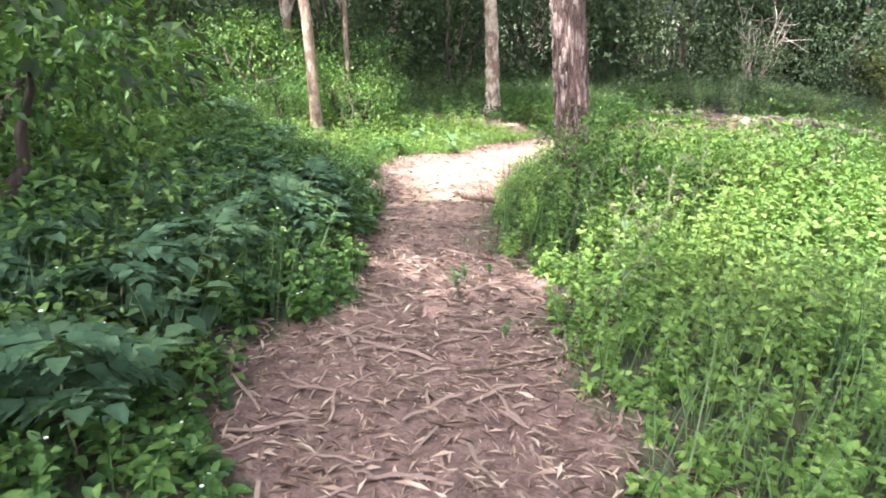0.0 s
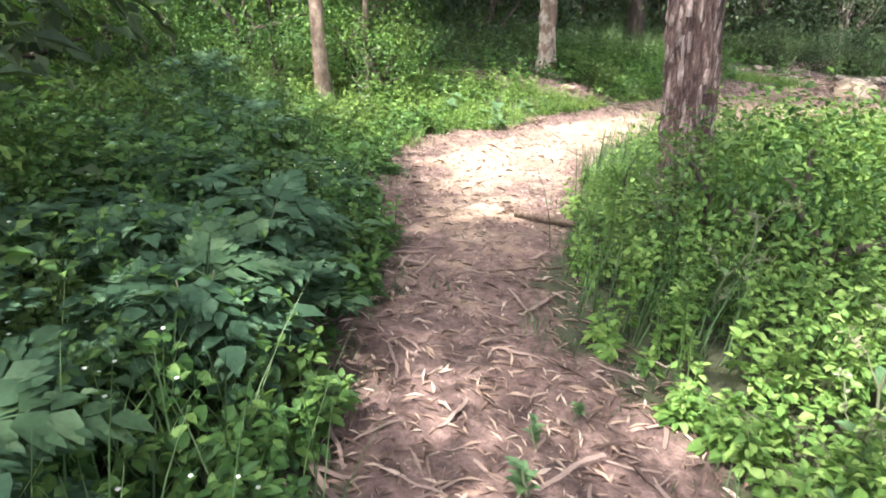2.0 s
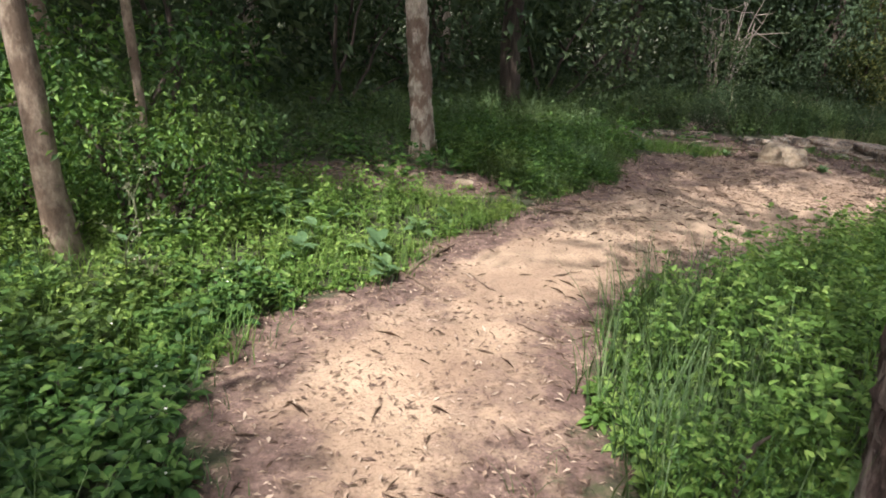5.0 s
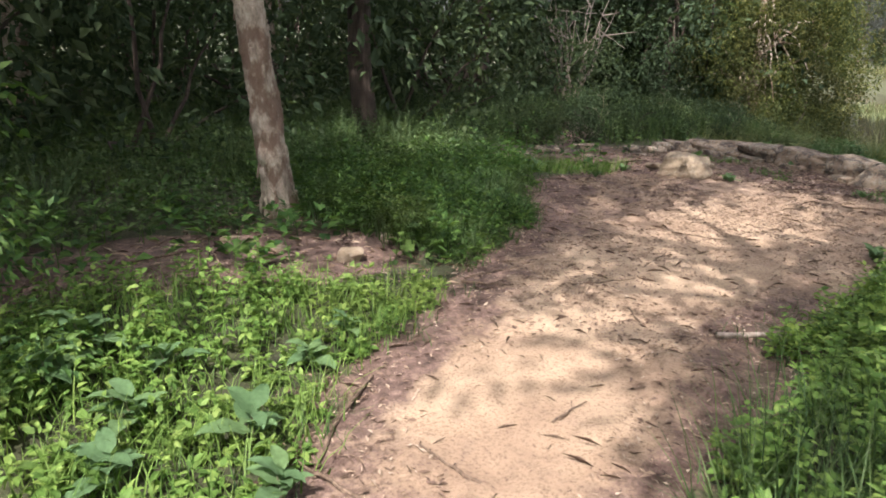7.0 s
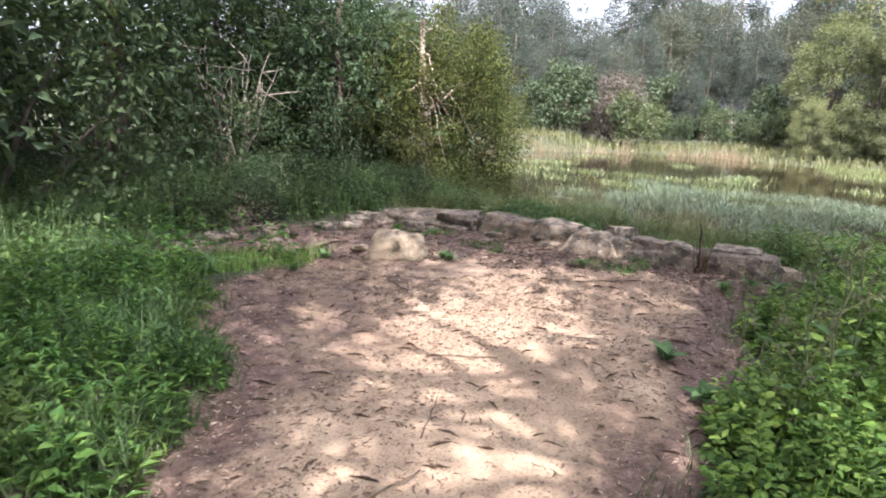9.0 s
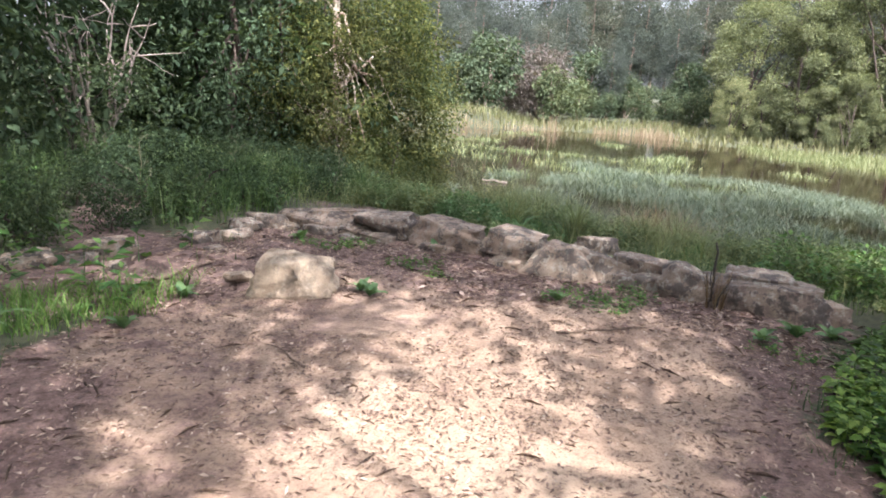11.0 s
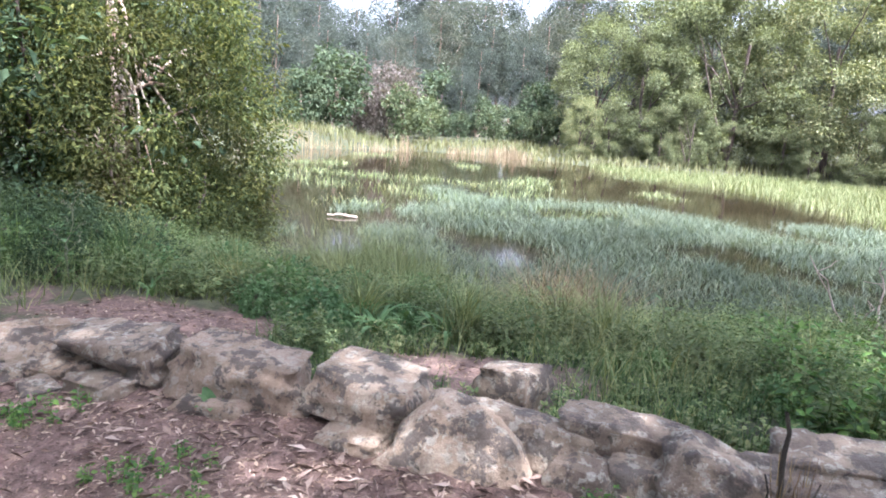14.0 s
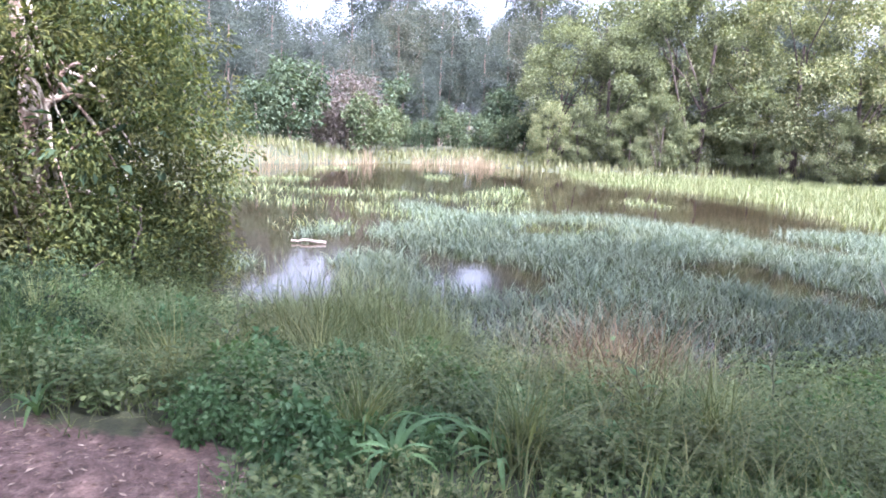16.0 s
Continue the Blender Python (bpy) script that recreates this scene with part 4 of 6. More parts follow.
# long grass between the low wall and the pond
p, g = scatter(3800, 8.3, 15.5, 6.5, 22, lambda x, y: off_path(x, y) & off_wall(x, y) & (x > wall_x(y) + 0.3) & (np.hypot(x - 9.4, y - 14.1) > 0.45) & (pond_depth(x, y) < 0.8) & (patchy(x, y, 1.7, 1) > -0.75), 301)
q = tufts(p, g, 9, 0.09)
hs = 0.26 + 0.16 * smooth(8.6, 11.5, q[:, 0]) + 0.14 * patchy(q[:, 0], q[:, 1], 1.3, 4)
blade_field("pondside_grass", q, g, hs, 0.007, 1.5, M_SEDGE, "long blue-green grass on the bank of the pond", "grass", 3)
# rank grass in the shade at the woods' edge
p, g = scatter(4200, -5, 12.5, 12.6, 20.5, lambda x, y: (path_depth(x, y) < -0.35) & off_wall(x, y) & ~((x > 3.5) & (x < 7.0) & (y < 16.6)) & ((x < 7.3) | (y > 16.4)) & (y - 13.2 > (x - 6.6) * 0.85) & (y > 14.0 + 0.25 * np.abs(x - 2.5) * (x < 2.5)), 302)
q = tufts(p, g, 8, 0.1)
blade_field("woodland_grass", q, g, 0.30 + 0.26 * smooth(15, 19, q[:, 1]), 0.011, 0.75, M_GRASS, "rank dark grass under the trees", "grass", 4)
# sedge standing in the shallow water
p, g = scatter(9500, 13, 27, 4, 21, lambda x, y: (pond_depth(x, y) > -0.6) & (patchy(x, y, 1.1, 2) > -0.5) & ((y < 16.3 + 0.28 * (x - 14) + 0.6 * np.sin(x * 1.3)) | (patchy(x, y, 1.6, 4) > 0.35) & (y < 20)) & (x < 25.5 + 0.8 * np.sin(y)), 303)
q = tufts(p, g, 9, 0.16)
blade_field("water_sedge", q, g, 0.25, 0.02, 1.5, M_SHADED_SEDGE, "blue-green sedge lying over the shallow water, coloured darker as if shaded", "sedge", 3, WATER_Z - 0.03)
# sunlit marsh grass over the far half
p, g = scatter(11500, 22, 54, -12, 20, lambda x, y: (y < 5.5 + 0.72 * (x - 28) + 1.2 * np.sin(x * 0.5)) & (pond_depth(x, y) > -2) & (y < 19.5) & (x > 24.5), 304)
q = tufts(p, g, 6, 0.25)
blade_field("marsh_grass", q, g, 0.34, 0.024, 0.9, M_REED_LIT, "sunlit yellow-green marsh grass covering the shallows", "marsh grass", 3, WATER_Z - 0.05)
# thin rows of sedge across the open water
p, g = scatter(2600, 20, 42, 12, 29, lambda x, y: (pond_depth(x, y) > 0.5) & ((np.abs(y - 17.5 - 0.12 * (x - 28) - 0.5 * np.sin(x * 0.7)) < 1.0) & (x < 34) | (np.abs(x - 24.2 - 0.25 * (y - 20) - 0.4 * np.sin(y)) < 0.9) | (np.abs(x - 30.5 + 0.1 * y) < 0.8) & (y > 16) | (patchy(x, y, 0.8, 9) > 0.8)), 305)
q = tufts(p, g, 6, 0.2)
blade_field("sedge_row", q, g, 0.20, 0.026, 1.2, M_SEDGE, "thin rows of pale sedge in the open water", "sedge", 3, WATER_Z - 0.03)
# yellowing grass and a dry brown patch on the bank
p, g = scatter(900, 11.0, 14.0, 14.0, 17.0, lambda x, y: np.hypot((x - 12.2) / 1.1, (y - 15.5) / 0.9) < 1 + 0.3 * patchy(x, y, 4, 1), 341)
blade_field("seeding_grass", tufts(p, g, 7, 0.07), g, 0.8, 0.007, 0.9, M_REED_LIT, "tall yellowing grass in seed on the bank", "grass", 4)
p, g = scatter(700, 10.6, 13.0, 12.4, 14.2, lambda x, y: np.hypot((x - 11.8) / 0.8, (y - 13.2) / 0.45) < 1 + 0.3 * patchy(x, y, 5, 2), 342)
blade_field("withered_grass", tufts(p, g, 7, 0.07), g, 0.68, 0.008, 1.2, M_WITHERED, "withered brown grass on the pond bank", "grass", 4)
# dry reeds along the far shore
p, g = scatter(2600, 30, 56, 20, 40, lambda x, y: (np.abs(pond_depth(x, y)) < 1.2) & (patchy(x, y, 0.7, 3) > 0.0), 306)
q = tufts(p, g, 9, 0.25)
blade_field("dry_reeds", q, g, 0.55 + 0.5 * smooth(0.1, 0.8, patchy(q[:, 0], q[:, 1], 1.1, 5)), 0.032, 0.4, M_REED_DRY, "straw-coloured dry reeds along the far shore", "reeds", 3, WATER_Z - 0.05)
# pale grass on the far bank
p, g = scatter(9000, 36, 66, -20, 44, lambda x, y: (pond_depth(x, y) < 0) & (pond_depth(x, y) > -9), 307)
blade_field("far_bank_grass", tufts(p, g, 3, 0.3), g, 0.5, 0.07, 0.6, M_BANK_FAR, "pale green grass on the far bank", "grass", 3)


# ---- herbs of the forest floor ----
def herb_field(name, p, g, height, leaf_len, material, label, nodes=6, per=3, aspect=0.62, oval=True, flowers=0, low=0.25):
    """Leafy weeds as one mass: a bent stem each, with leaves at its nodes."""
    n = len(p)
    z = land(p[:, 0], p[:, 1]) - 0.02
    h = height * g.uniform(0.6, 1.25, n)
    a = g.uniform(0, 6.283, n)
    reach = h * g.uniform(0.05, 0.4, n)
    base = np.concatenate([p, z[:, None]], 1)
    lean = np.stack([np.cos(a) * reach, np.sin(a) * reach, np.zeros(n)], 1)
    stems = blades(base, lean, h, 0.008, 4, 1.4)
    t = np.tile(np.linspace(low, 1.0, nodes), n)
    b, l, hh = np.repeat(base, nodes, 0), np.repeat(lean, nodes, 0), np.repeat(h, nodes)
    c = b + l * t[:, None] ** 1.4 + np.array([0, 0, 1.0]) * (hh * (t - 0.08 * t * t))[:, None]
    c, t2 = np.repeat(c, per, 0), np.repeat(t, per)
    m = len(c)
    az = g.uniform(0, 6.283, m)
    rise = g.uniform(-0.35, 0.55, m) + 0.5 * (t2 > 0.95)
    d = np.stack([np.cos(az), np.sin(az), rise], 1)
    ln = leaf_len * g.uniform(0.55, 1.3, m) * (1.15 - 0.55 * t2)
    up = np.array([0, 0, 1.0]) + g.normal(size=(m, 3)) * 0.25
    start = c + unit(d) * (0.3 * ln)[:, None]
    lv, lf = (ovals if oval else leaves)(start, d, up, ln, ln * aspect)
    if not oval:
        sv, sf = stems
        sf = np.concatenate([sf[:, [0, 1, 2]], sf[:, [0, 2, 3]]])
        stems = (sv, sf)
    v, f = join([stems, (lv, lf)])
    ob = tagged(new(name, mesh_of(name, v, f, material)), label, "weeds", kind="stuff")
    if flowers:
        k = g.permutation(n)[:flowers]
        fp = base[k] + lean[k] + np.array([0, 0, 1.0]) * (h[k] * 0.97)[:, None]
        q = np.repeat(fp, 5, 0)
        az = np.tile(np.arange(5) * 1.2566, len(k))
        fv, ff = leaves(q, np.stack([np.cos(az), np.sin(az), np.full(len(q), 0.25)], 1), np.tile([0, 0, 1.0], (len(q), 1)), 0.009, 0.007)
        tagged(new(name + "_flowers", mesh_of(name, fv, ff, M_FLOWER)), "tiny white flowers among the weeds", "flowers", kind="stuff")
    return ob


tree_gap = lambda x, y: (np.hypot(x - 1.08, y - 6.9) > 0.24) & (np.hypot(x - 0.64, y - 13.6) > 0.2) & (np.hypot(x + 2.05, y - 9.9) > 0.16)
# left of the path: dark knee-high weeds
inner = lambda x, y: (path_depth(x, y) < -0.08) & (path_depth(x, y) > -1.7)
outer = lambda x, y: (path_depth(x, y) <= -1.7) & (path_depth(x, y) > -4.6)
for place, count, oval, seed in ((inner, 5200, True, 311), (outer, 4000, False, 321)):
    p, g = scatter(count, -6, -0.3, 0.2, 9.5, place, seed)
    hh = 0.2 + 0.45 * smooth(0.0, 1.0, -path_depth(p[:, 0], p[:, 1])) * smooth(9.8, 6.0, p[:, 1]) + 0.1 * patchy(p[:, 0], p[:, 1], 1.8, 1)
    herb_field("shade_weeds", p, g, hh, 0.075 if oval else 0.11, M_HERB, "dense knee-high dark green weeds with tiny white flowers", nodes=6, per=4, flowers=300, oval=oval)
# right of the path: bright leafy weeds
for place, count, oval, seed in ((inner, 4600, True, 312), (outer, 4600, False, 322)):
    p, g = scatter(count, 0.4, 6.6, 0.4, 10.6, lambda x, y: place(x, y) & tree_gap(x, y), seed)
    hh = 0.2 + (0.36 + 0.16 * smooth(4.6, 6.0, p[:, 1])) * smooth(0.0, 0.8, -path_depth(p[:, 0], p[:, 1])) + 0.12 * patchy(p[:, 0], p[:, 1], 2.0, 2)
    herb_field("bright_weeds", p, g, hh, 0.06 if oval else 0.085, M_HERB_LUSH, "lush bright green leafy weeds beside the path", nodes=7, per=5, aspect=0.62, oval=oval)
# low herbs round the bend
p, g = scatter(4200, -5, 3.2, 8.2, 14.6, lambda x, y: (path_depth(x, y) < -0.05) & tree_gap(x, y) & (path_depth(x, y) > -4) & (x - 0.9 * (y - 11.0) < 1.1) & (y < 11.75 + 0.12 * patchy(x, y, 3, 1) + 0.5 * (x < -1.6)), 313)
hh = 0.09 + 0.17 * smooth(0.1, 1.2, -path_depth(p[:, 0], p[:, 1])) * smooth(13.6, 11.6, p[:, 1])
herb_field("low_herbs", p, g, hh, 0.065, M_HERB_LUSH, "low green herbs in dappled light at the bend", nodes=4, per=4, aspect=0.55)
# grassy growth round the paperbark
p, g = scatter(1500, 0.6, 3.6, 11.4, 15.2, lambda x, y: (path_depth(x, y) < -0.06) & tree_gap(x, y) & (x > 1.25 - 0.6 * (y - 12.6)), 318)
herb_field("grassy_herbs", p, g, 0.14 + 0.2 * smooth(0.1, 0.8, -path_depth(p[:, 0], p[:, 1])), 0.10, M_HERB, "green herbs and grass round the pale tree", nodes=4, per=4, aspect=0.3, oval=False)
blade_field("forest_edge_grass", (q := tufts(p, g, 9, 0.07)), g, 0.22 + 0.14 * patchy(q[:, 0], q[:, 1], 4.0, 2), 0.009, 1.0, M_GRASS, "soft green grass round the pale tree", "grass", 4)
p, g = scatter(800, 2.4, 6.6, 8.9, 10.9, lambda x, y: (path_depth(x, y) < -0.06) & (path_depth(x, y) > -1.1), 323)
herb_field("clearing_weeds", p, g, 0.18 + 0.42 * smooth(0, 0.7, -path_depth(p[:, 0], p[:, 1])), 0.07, M_HERB_LUSH, "bright leafy weeds at the edge of the clearing", nodes=6, per=4)
p, g = scatter(1500, -3.6, 1.2, 8.6, 12.0, lambda x, y: (path_depth(x, y) < -0.02) & (path_depth(x, y) > -2.4) & (y < 11.8), 324)
blade_field("herb_grass", tufts(p, g, 8, 0.06), g, 0.17, 0.008, 1.0, M_HERB_LUSH, "soft bright grass among the low herbs", "grass", 3)
# grass blades among the weeds beside the path
p, g = scatter(1700, -3.2, 4.2, 1.5, 9.2, lambda x, y: (path_depth(x, y) < -0.1) & tree_gap(x, y) & (path_depth(x, y) > -2.4) & (patchy(x, y, 1.5, 7) > -0.1), 319)
blade_field("tall_grass", tufts(p, g, 7, 0.06), g, 0.5, 0.008, 0.7, M_GRASS, "tall fine grass growing among the weeds", "grass", 4)
p, g = scatter(260, 0.7, 2.2, 7.3, 9.6, lambda x, y: (path_depth(x, y) < -0.03) & (path_depth(x, y) > -0.9), 320)
blade_field("bend_grass", tufts(p, g, 9, 0.05), g, 0.36, 0.008, 0.9, M_GRASS, "tufts of tall grass on the inside of the bend", "grass", 4)
# tangled weeds at the clearing's sides and below the wall
p, g = scatter(3400, 2.2, 14, 5.5, 11.6, lambda x, y: (path_depth(x, y) < -0.12) & off_wall(x, y, 0.4) & (y > 8.2 - 0.3 * (x - 3)), 314)
herb_field("edge_weeds", p, g, 0.16 + 0.26 * smooth(0, 1.0, -path_depth(p[:, 0], p[:, 1])), 0.09, M_HERB, "tangled green weeds at the side of the clearing", nodes=5, per=4, oval=False)
p, g = scatter(7600, 8.4, 14.5, 10, 22, lambda x, y: (path_depth(x, y) < -0.2) & off_wall(x, y, 0.5) & (x > wall_x(y) + 0.4) & (np.hypot(x - 9.4, y - 14.1) > 0.5) & (patchy(x, y, 1.2, 8) > -0.35), 315)
herb_field("bank_weeds", p, g, 0.30 + 0.2 * smooth(10.2, 12.0, p[:, 0]) + 0.14 * patchy(p[:, 0], p[:, 1], 1.6, 3), 0.055, M_BANK, "leafy weeds growing through the long bank grass", nodes=7, per=5, oval=False)
p, g = scatter(3600, -5, 11, 12.9, 20, lambda x, y: (path_depth(x, y) < -0.3) & off_wall(x, y, 0.5) & ~((x > 3.5) & (x < 7.0) & (y < 16.6)) & ((x < 7.2) | (y > 16.5)) & (y - 13.2 > (x - 6.6) * 0.8) & ((y > 14.3 + 0.25 * np.abs(x - 2.5) * (x < 2.5)) | ((y > 12.95) & (x < 0.4))), 316)
herb_field("woods_weeds", p, g, 0.4, 0.08, M_GRASS, "dark weeds on the shaded forest floor", nodes=5, per=3, oval=False)
# bright grass before the broken end of the wall
p, g = scatter(420, 3.6, 5.4, 14.4, 15.75, lambda x, y: np.hypot((x - 4.5) / 0.85, (y - 15.05) / 0.42) < 1 + 0.25 * patchy(x, y, 5, 3), 343)
blade_field("wall_foot_grass", tufts(p, g, 8, 0.06), g, 0.15, 0.009, 1.0, M_HERB_LUSH, "bright green grass before the broken wall", "grass", 4)
# low growth along the wall's foot and behind it
p, g = scatter(900, 6.9, 7.75, 10.7, 15.4, lambda x, y: (x < wall_x(y) - 0.2) & (patchy(x, y, 4.2, 6) + 0.3 * patchy(x, y, 9, 2) > 0.42), 344)
herb_field("wall_foot_herbs", p, g, 0.08, 0.035, M_HERB, "small green herbs at the foot of the stone wall", nodes=3, per=4)
p, g = scatter(1500, 8.15, 10.3, 9.6, 14.8, lambda x, y: (path_depth(x, y) < -0.1) & (x > wall_x(y) + 0.15), 345)
blade_field("short_bank_grass", tufts(p, g, 8, 0.07), g, 0.15, 0.008, 1.0, M_GRASS, "short green grass behind the stone wall", "grass", 3)
herb_field("low_bank_herbs", p[:700], g, 0.13, 0.05, M_BANK, "low green herbs behind the stone wall", nodes=4, per=4)
# fine grass tufts along the path's edges
p, g = scatter(5200, -2.2, 9, 0, 16, lambda x, y: (path_depth(x, y) < 0.12) & (path_depth(x, y) > -0.55) & off_wall(x, y, 0.3) & (patchy(x, y, 2.4, 3) > -0.2), 317)
blade_field("path_edge_grass", tufts(p, g, 7, 0.05), g, 0.12, 0.006, 0.9, M_GRASS, "short grass tufts along the edge of the path", "grass", 3)


# sparse weeds on the forest floor all round
def elsewhere(x, y):
    near_path = (path_depth(x, y) > -0.3) | ((x > -5.8) & (x < 6.4) & (y > 0.5) & (y < 12))
    wave = 1.5 * patchy(x, y, 0.6, 4)
    return ~near_path & (x + wave < np.where(y > 10, 7.0, 15.0)) & ~((x > 6.5) & (y > 9)) & (y < 20 + wave) & (y > -8 + wave) & (x > -13 + wave)


p, g = scatter(6500, -15, 17, -10, 22, elsewhere, 330)
herb_field("forest_floor_weeds", p, g, 0.28 + 0.14 * patchy(p[:, 0], p[:, 1], 0.8, 5), 0.13, M_HERB, "scattered green weeds on the forest floor", nodes=4, per=3, oval=False)


# ---- single plants ----
def lobed_leaf_mesh():
    """A feather-lobed leaf with toothed leaflets, along +x, 0.36 long."""
    sets = []
    n = 5
    for k in range(n):
        t = 0.22 + 0.78 * k / (n - 1)
        z = 0.07 * math.sin(t * 2.6) - 0.07 * t * t
        for s in (-1, 1):
            ln = 0.15 * (1.15 - 0.75 * abs(t - 0.45) - 0.25 * t)
            p0 = np.array([[0.36 * t - 0.02, 0.004 * s, z]])
            d = np.array([[0.55 + 0.5 * t, s * 1.0, -0.12]])
            sets.append(ovals(p0, d, np.array([[0, 0, 1.0]]), ln, ln * 0.62))
            for back in (0.45, 0.7):          # teeth on the lobe's outer edge
                sets.append(ovals(p0 + unit(d) * ln * back, d + np.array([[0.9, 0, 0]]), np.array([[0, 0, 1.0]]), ln * 0.42, ln * 0.24))
    sets.append(ovals(np.array([[0.33, 0, 0.0]]), np.array([[1.0, 0, -0.3]]), np.array([[0, 0, 1.0]]), 0.13, 0.085))
    t = np.linspace(0, 1, 7)
    sets.append(tube(np.stack([0.34 * t, 0 * t, 0.07 * np.sin(t * 2.6) - 0.07 * t * t - 0.003], 1), np.linspace(0.005, 0.002, 7), 4))
    v, f = join(sets)
    return mesh_of("leaf", v, f, M_LOBED)


def oval_leaf_mesh(ln, w, material, droop=0.22):
    """A broad leaf with wavy edges along +x."""
    nu, nv = 9, 5
    u, s = np.meshgrid(np.linspace(0, 1, nu), np.linspace(-1, 1, nv), indexing="ij")
    prof = np.sin(np.pi * np.clip(u, 0.0, 1) ** 0.75) ** 0.75 * 0.5 + 0.02
    x = ln * u
    y = w * prof * s
    z = 0.16 * ln * np.sin(u * 2.4) - droop * ln * u * u + 0.10 * w * np.abs(s) + 0.05 * w * np.sin(u * 17) * s * s
    i, j = np.meshgrid(np.arange(nu - 1), np.arange(nv - 1), indexing="ij")
    f = np.stack([i * nv + j, (i + 1) * nv + j, (i + 1) * nv + j + 1, i * nv + j + 1], -1).reshape(-1, 4)
    return mesh_of("leaf", np.stack([x, y, z], -1).reshape(-1, 3), f, material, smooth=True)


def strap_leaf_mesh(ln, w, material):
    t = np.linspace(0, 1, 9)
    x = ln * 0.55 * t + ln * 0.25 * t * t
    z = ln * (0.9 * t - 0.75 * t ** 2.4)
    wid = w * np.sin(np.pi * (0.12 + 0.86 * t)) ** 0.7 * 0.5
    v = np.stack([np.stack([x, -wid, z + 0.12 * wid], 1), np.stack([x, 0 * t, z - 0.25 * wid], 1), np.stack([x, wid, z + 0.12 * wid], 1)], 1)
    i, j = np.meshgrid(np.arange(8), np.arange(2), indexing="ij")
    f = np.stack([i * 3 + j, (i + 1) * 3 + j, (i + 1) * 3 + j + 1, i * 3 + j + 1], -1).reshape(-1, 4)
    return mesh_of("leaf", v.reshape(-1, 3), f, material, smooth=True)


LOBED, BROAD_LEAF, DOCK_LEAF, STRAP = lobed_leaf_mesh(), oval_leaf_mesh(0.17, 0.085, M_BROAD), oval_leaf_mesh(0.19, 0.095, M_BROAD, 0.3), strap_leaf_mesh(0.42, 0.035, M_BROAD)


def rosette(name, leaf, n, label, seed, height=0.0, tilt=(10, 55), sizes=(0.7, 1.2), stem=None):
    """A plant at the origin: a stem, if it has height, and its leaves, each a part."""
    g = np.random.default_rng(seed)
    ob = empty(name)
    if height:
        v, f = tube(bend((0, 0, -0.05), (0.04, 0.03, height), 8, 0, 0.01, g), np.linspace(0.009, 0.004, 8), 6)
        part("stem", mesh_of("stem", v, f, M_STEM, smooth=True), M_STEM, ob)
    for k in range(n):
        t = (k + 0.5) / n
        lf = new("leaf", leaf)
        lf.parent = ob
        lf.matrix_local = pose(0.04 * t if height else 0, 0, height * (0.25 + 0.75 * t), 0, -g.uniform(*tilt) + 15 * t * bool(height), 137.5 * k + g.uniform(-20, 20)) @ Matrix.Scale(g.uniform(*sizes) * (1.1 - 0.35 * t * bool(height)), 4)
    return tagged(ob, label, "weed")


def spread_out(source, places, group, seed):
    g = np.random.default_rng(seed)
    for k, (x, y, s) in enumerate(places):
        m = set_down(None, x, y, g.uniform(0, 360), s, 0.0, (g.uniform(-8, 8), g.uniform(-8, 8)))
        if k == 0:
            source.matrix_world = m
            ob = source
        else:
            ob = copy_thing(source, m)
        ob["group"] = group


g = np.random.default_rng(91)
lobed_places = [(-0.92, 4.72, 0.7), (-1.0, 5.1, 0.75), (-1.35, 3.5, 1.15), (-1.75, 3.9, 1.2), (-1.2, 4.3, 1.1), (-1.6, 4.9, 1.15), (-2.2, 4.6, 1.2), (-1.1, 5.5, 1.0), (-1.9, 5.8, 1.1), (-1.4, 2.7, 1.1), (-2.0, 3.0, 1.2), (-2.6, 4.0, 1.2), (-1.25, 6.4, 0.9)]
lobed_places += [(g.uniform(-3.4, -1.15), g.uniform(1.8, 8.0), g.uniform(0.8, 1.2)) for k in range(34)]
lobed_places += [(g.uniform(-4.5, -2.6), g.uniform(8.2, 12.5), g.uniform(0.8, 1.2)) for k in range(8)]
spread_out(rosette("lobed_weed", LOBED, 13, "tall weed with feather-lobed blue-green leaves beside the path", 401, 0.62, (-12, 38), (0.95, 1.5)), lobed_places, "lobed weeds beside the path", 1)
broad_places = [(-0.55, 10.35, 1.0), (-0.15, 10.15, 1.0), (-0.62, 9.95, 0.9), (-0.9, 10.7, 1.2), (-0.75, 11.05, 1.2), (-1.2, 10.9, 1.1), (0.25, 10.75, 0.8), (-0.4, 10.8, 0.9), (0.5, 11.0, 0.7), (-1.5, 10.1, 1.0), (-0.1, 9.75, 0.8), (-1.8, 11.2, 1.0), (-0.95, 9.6, 0.8)]
spread_out(rosette("broadleaf_weed", BROAD_LEAF, 9, "weed with pale oval leaves in low herbs", 402, 0.16, (5, 50), (0.7, 1.25)), broad_places, "broadleaf weeds at the bend", 2)
dock_places = [(7.35, 11.15, 1.0), (7.1, 11.35, 0.8), (7.55, 10.95, 0.9), (7.0, 12.75, 0.75), (7.15, 15.5, 0.9), (6.12, 13.85, 0.85), (6.2, 14.0, 0.8), (4.75, 11.0, 1.0), (7.62, 14.25, 0.8), (9.4, 14.2, 0.9), (4.3, 10.6, 1.0), (5.2, 14.75, 0.8), (4.6, 14.5, 0.8)]
spread_out(rosette("dock_plant", DOCK_LEAF, 9, "green leaf rosette growing from bare earth", 403, 0, (22, 68), (0.5, 0.95)), dock_places, "leaf rosettes in the clearing", 3)
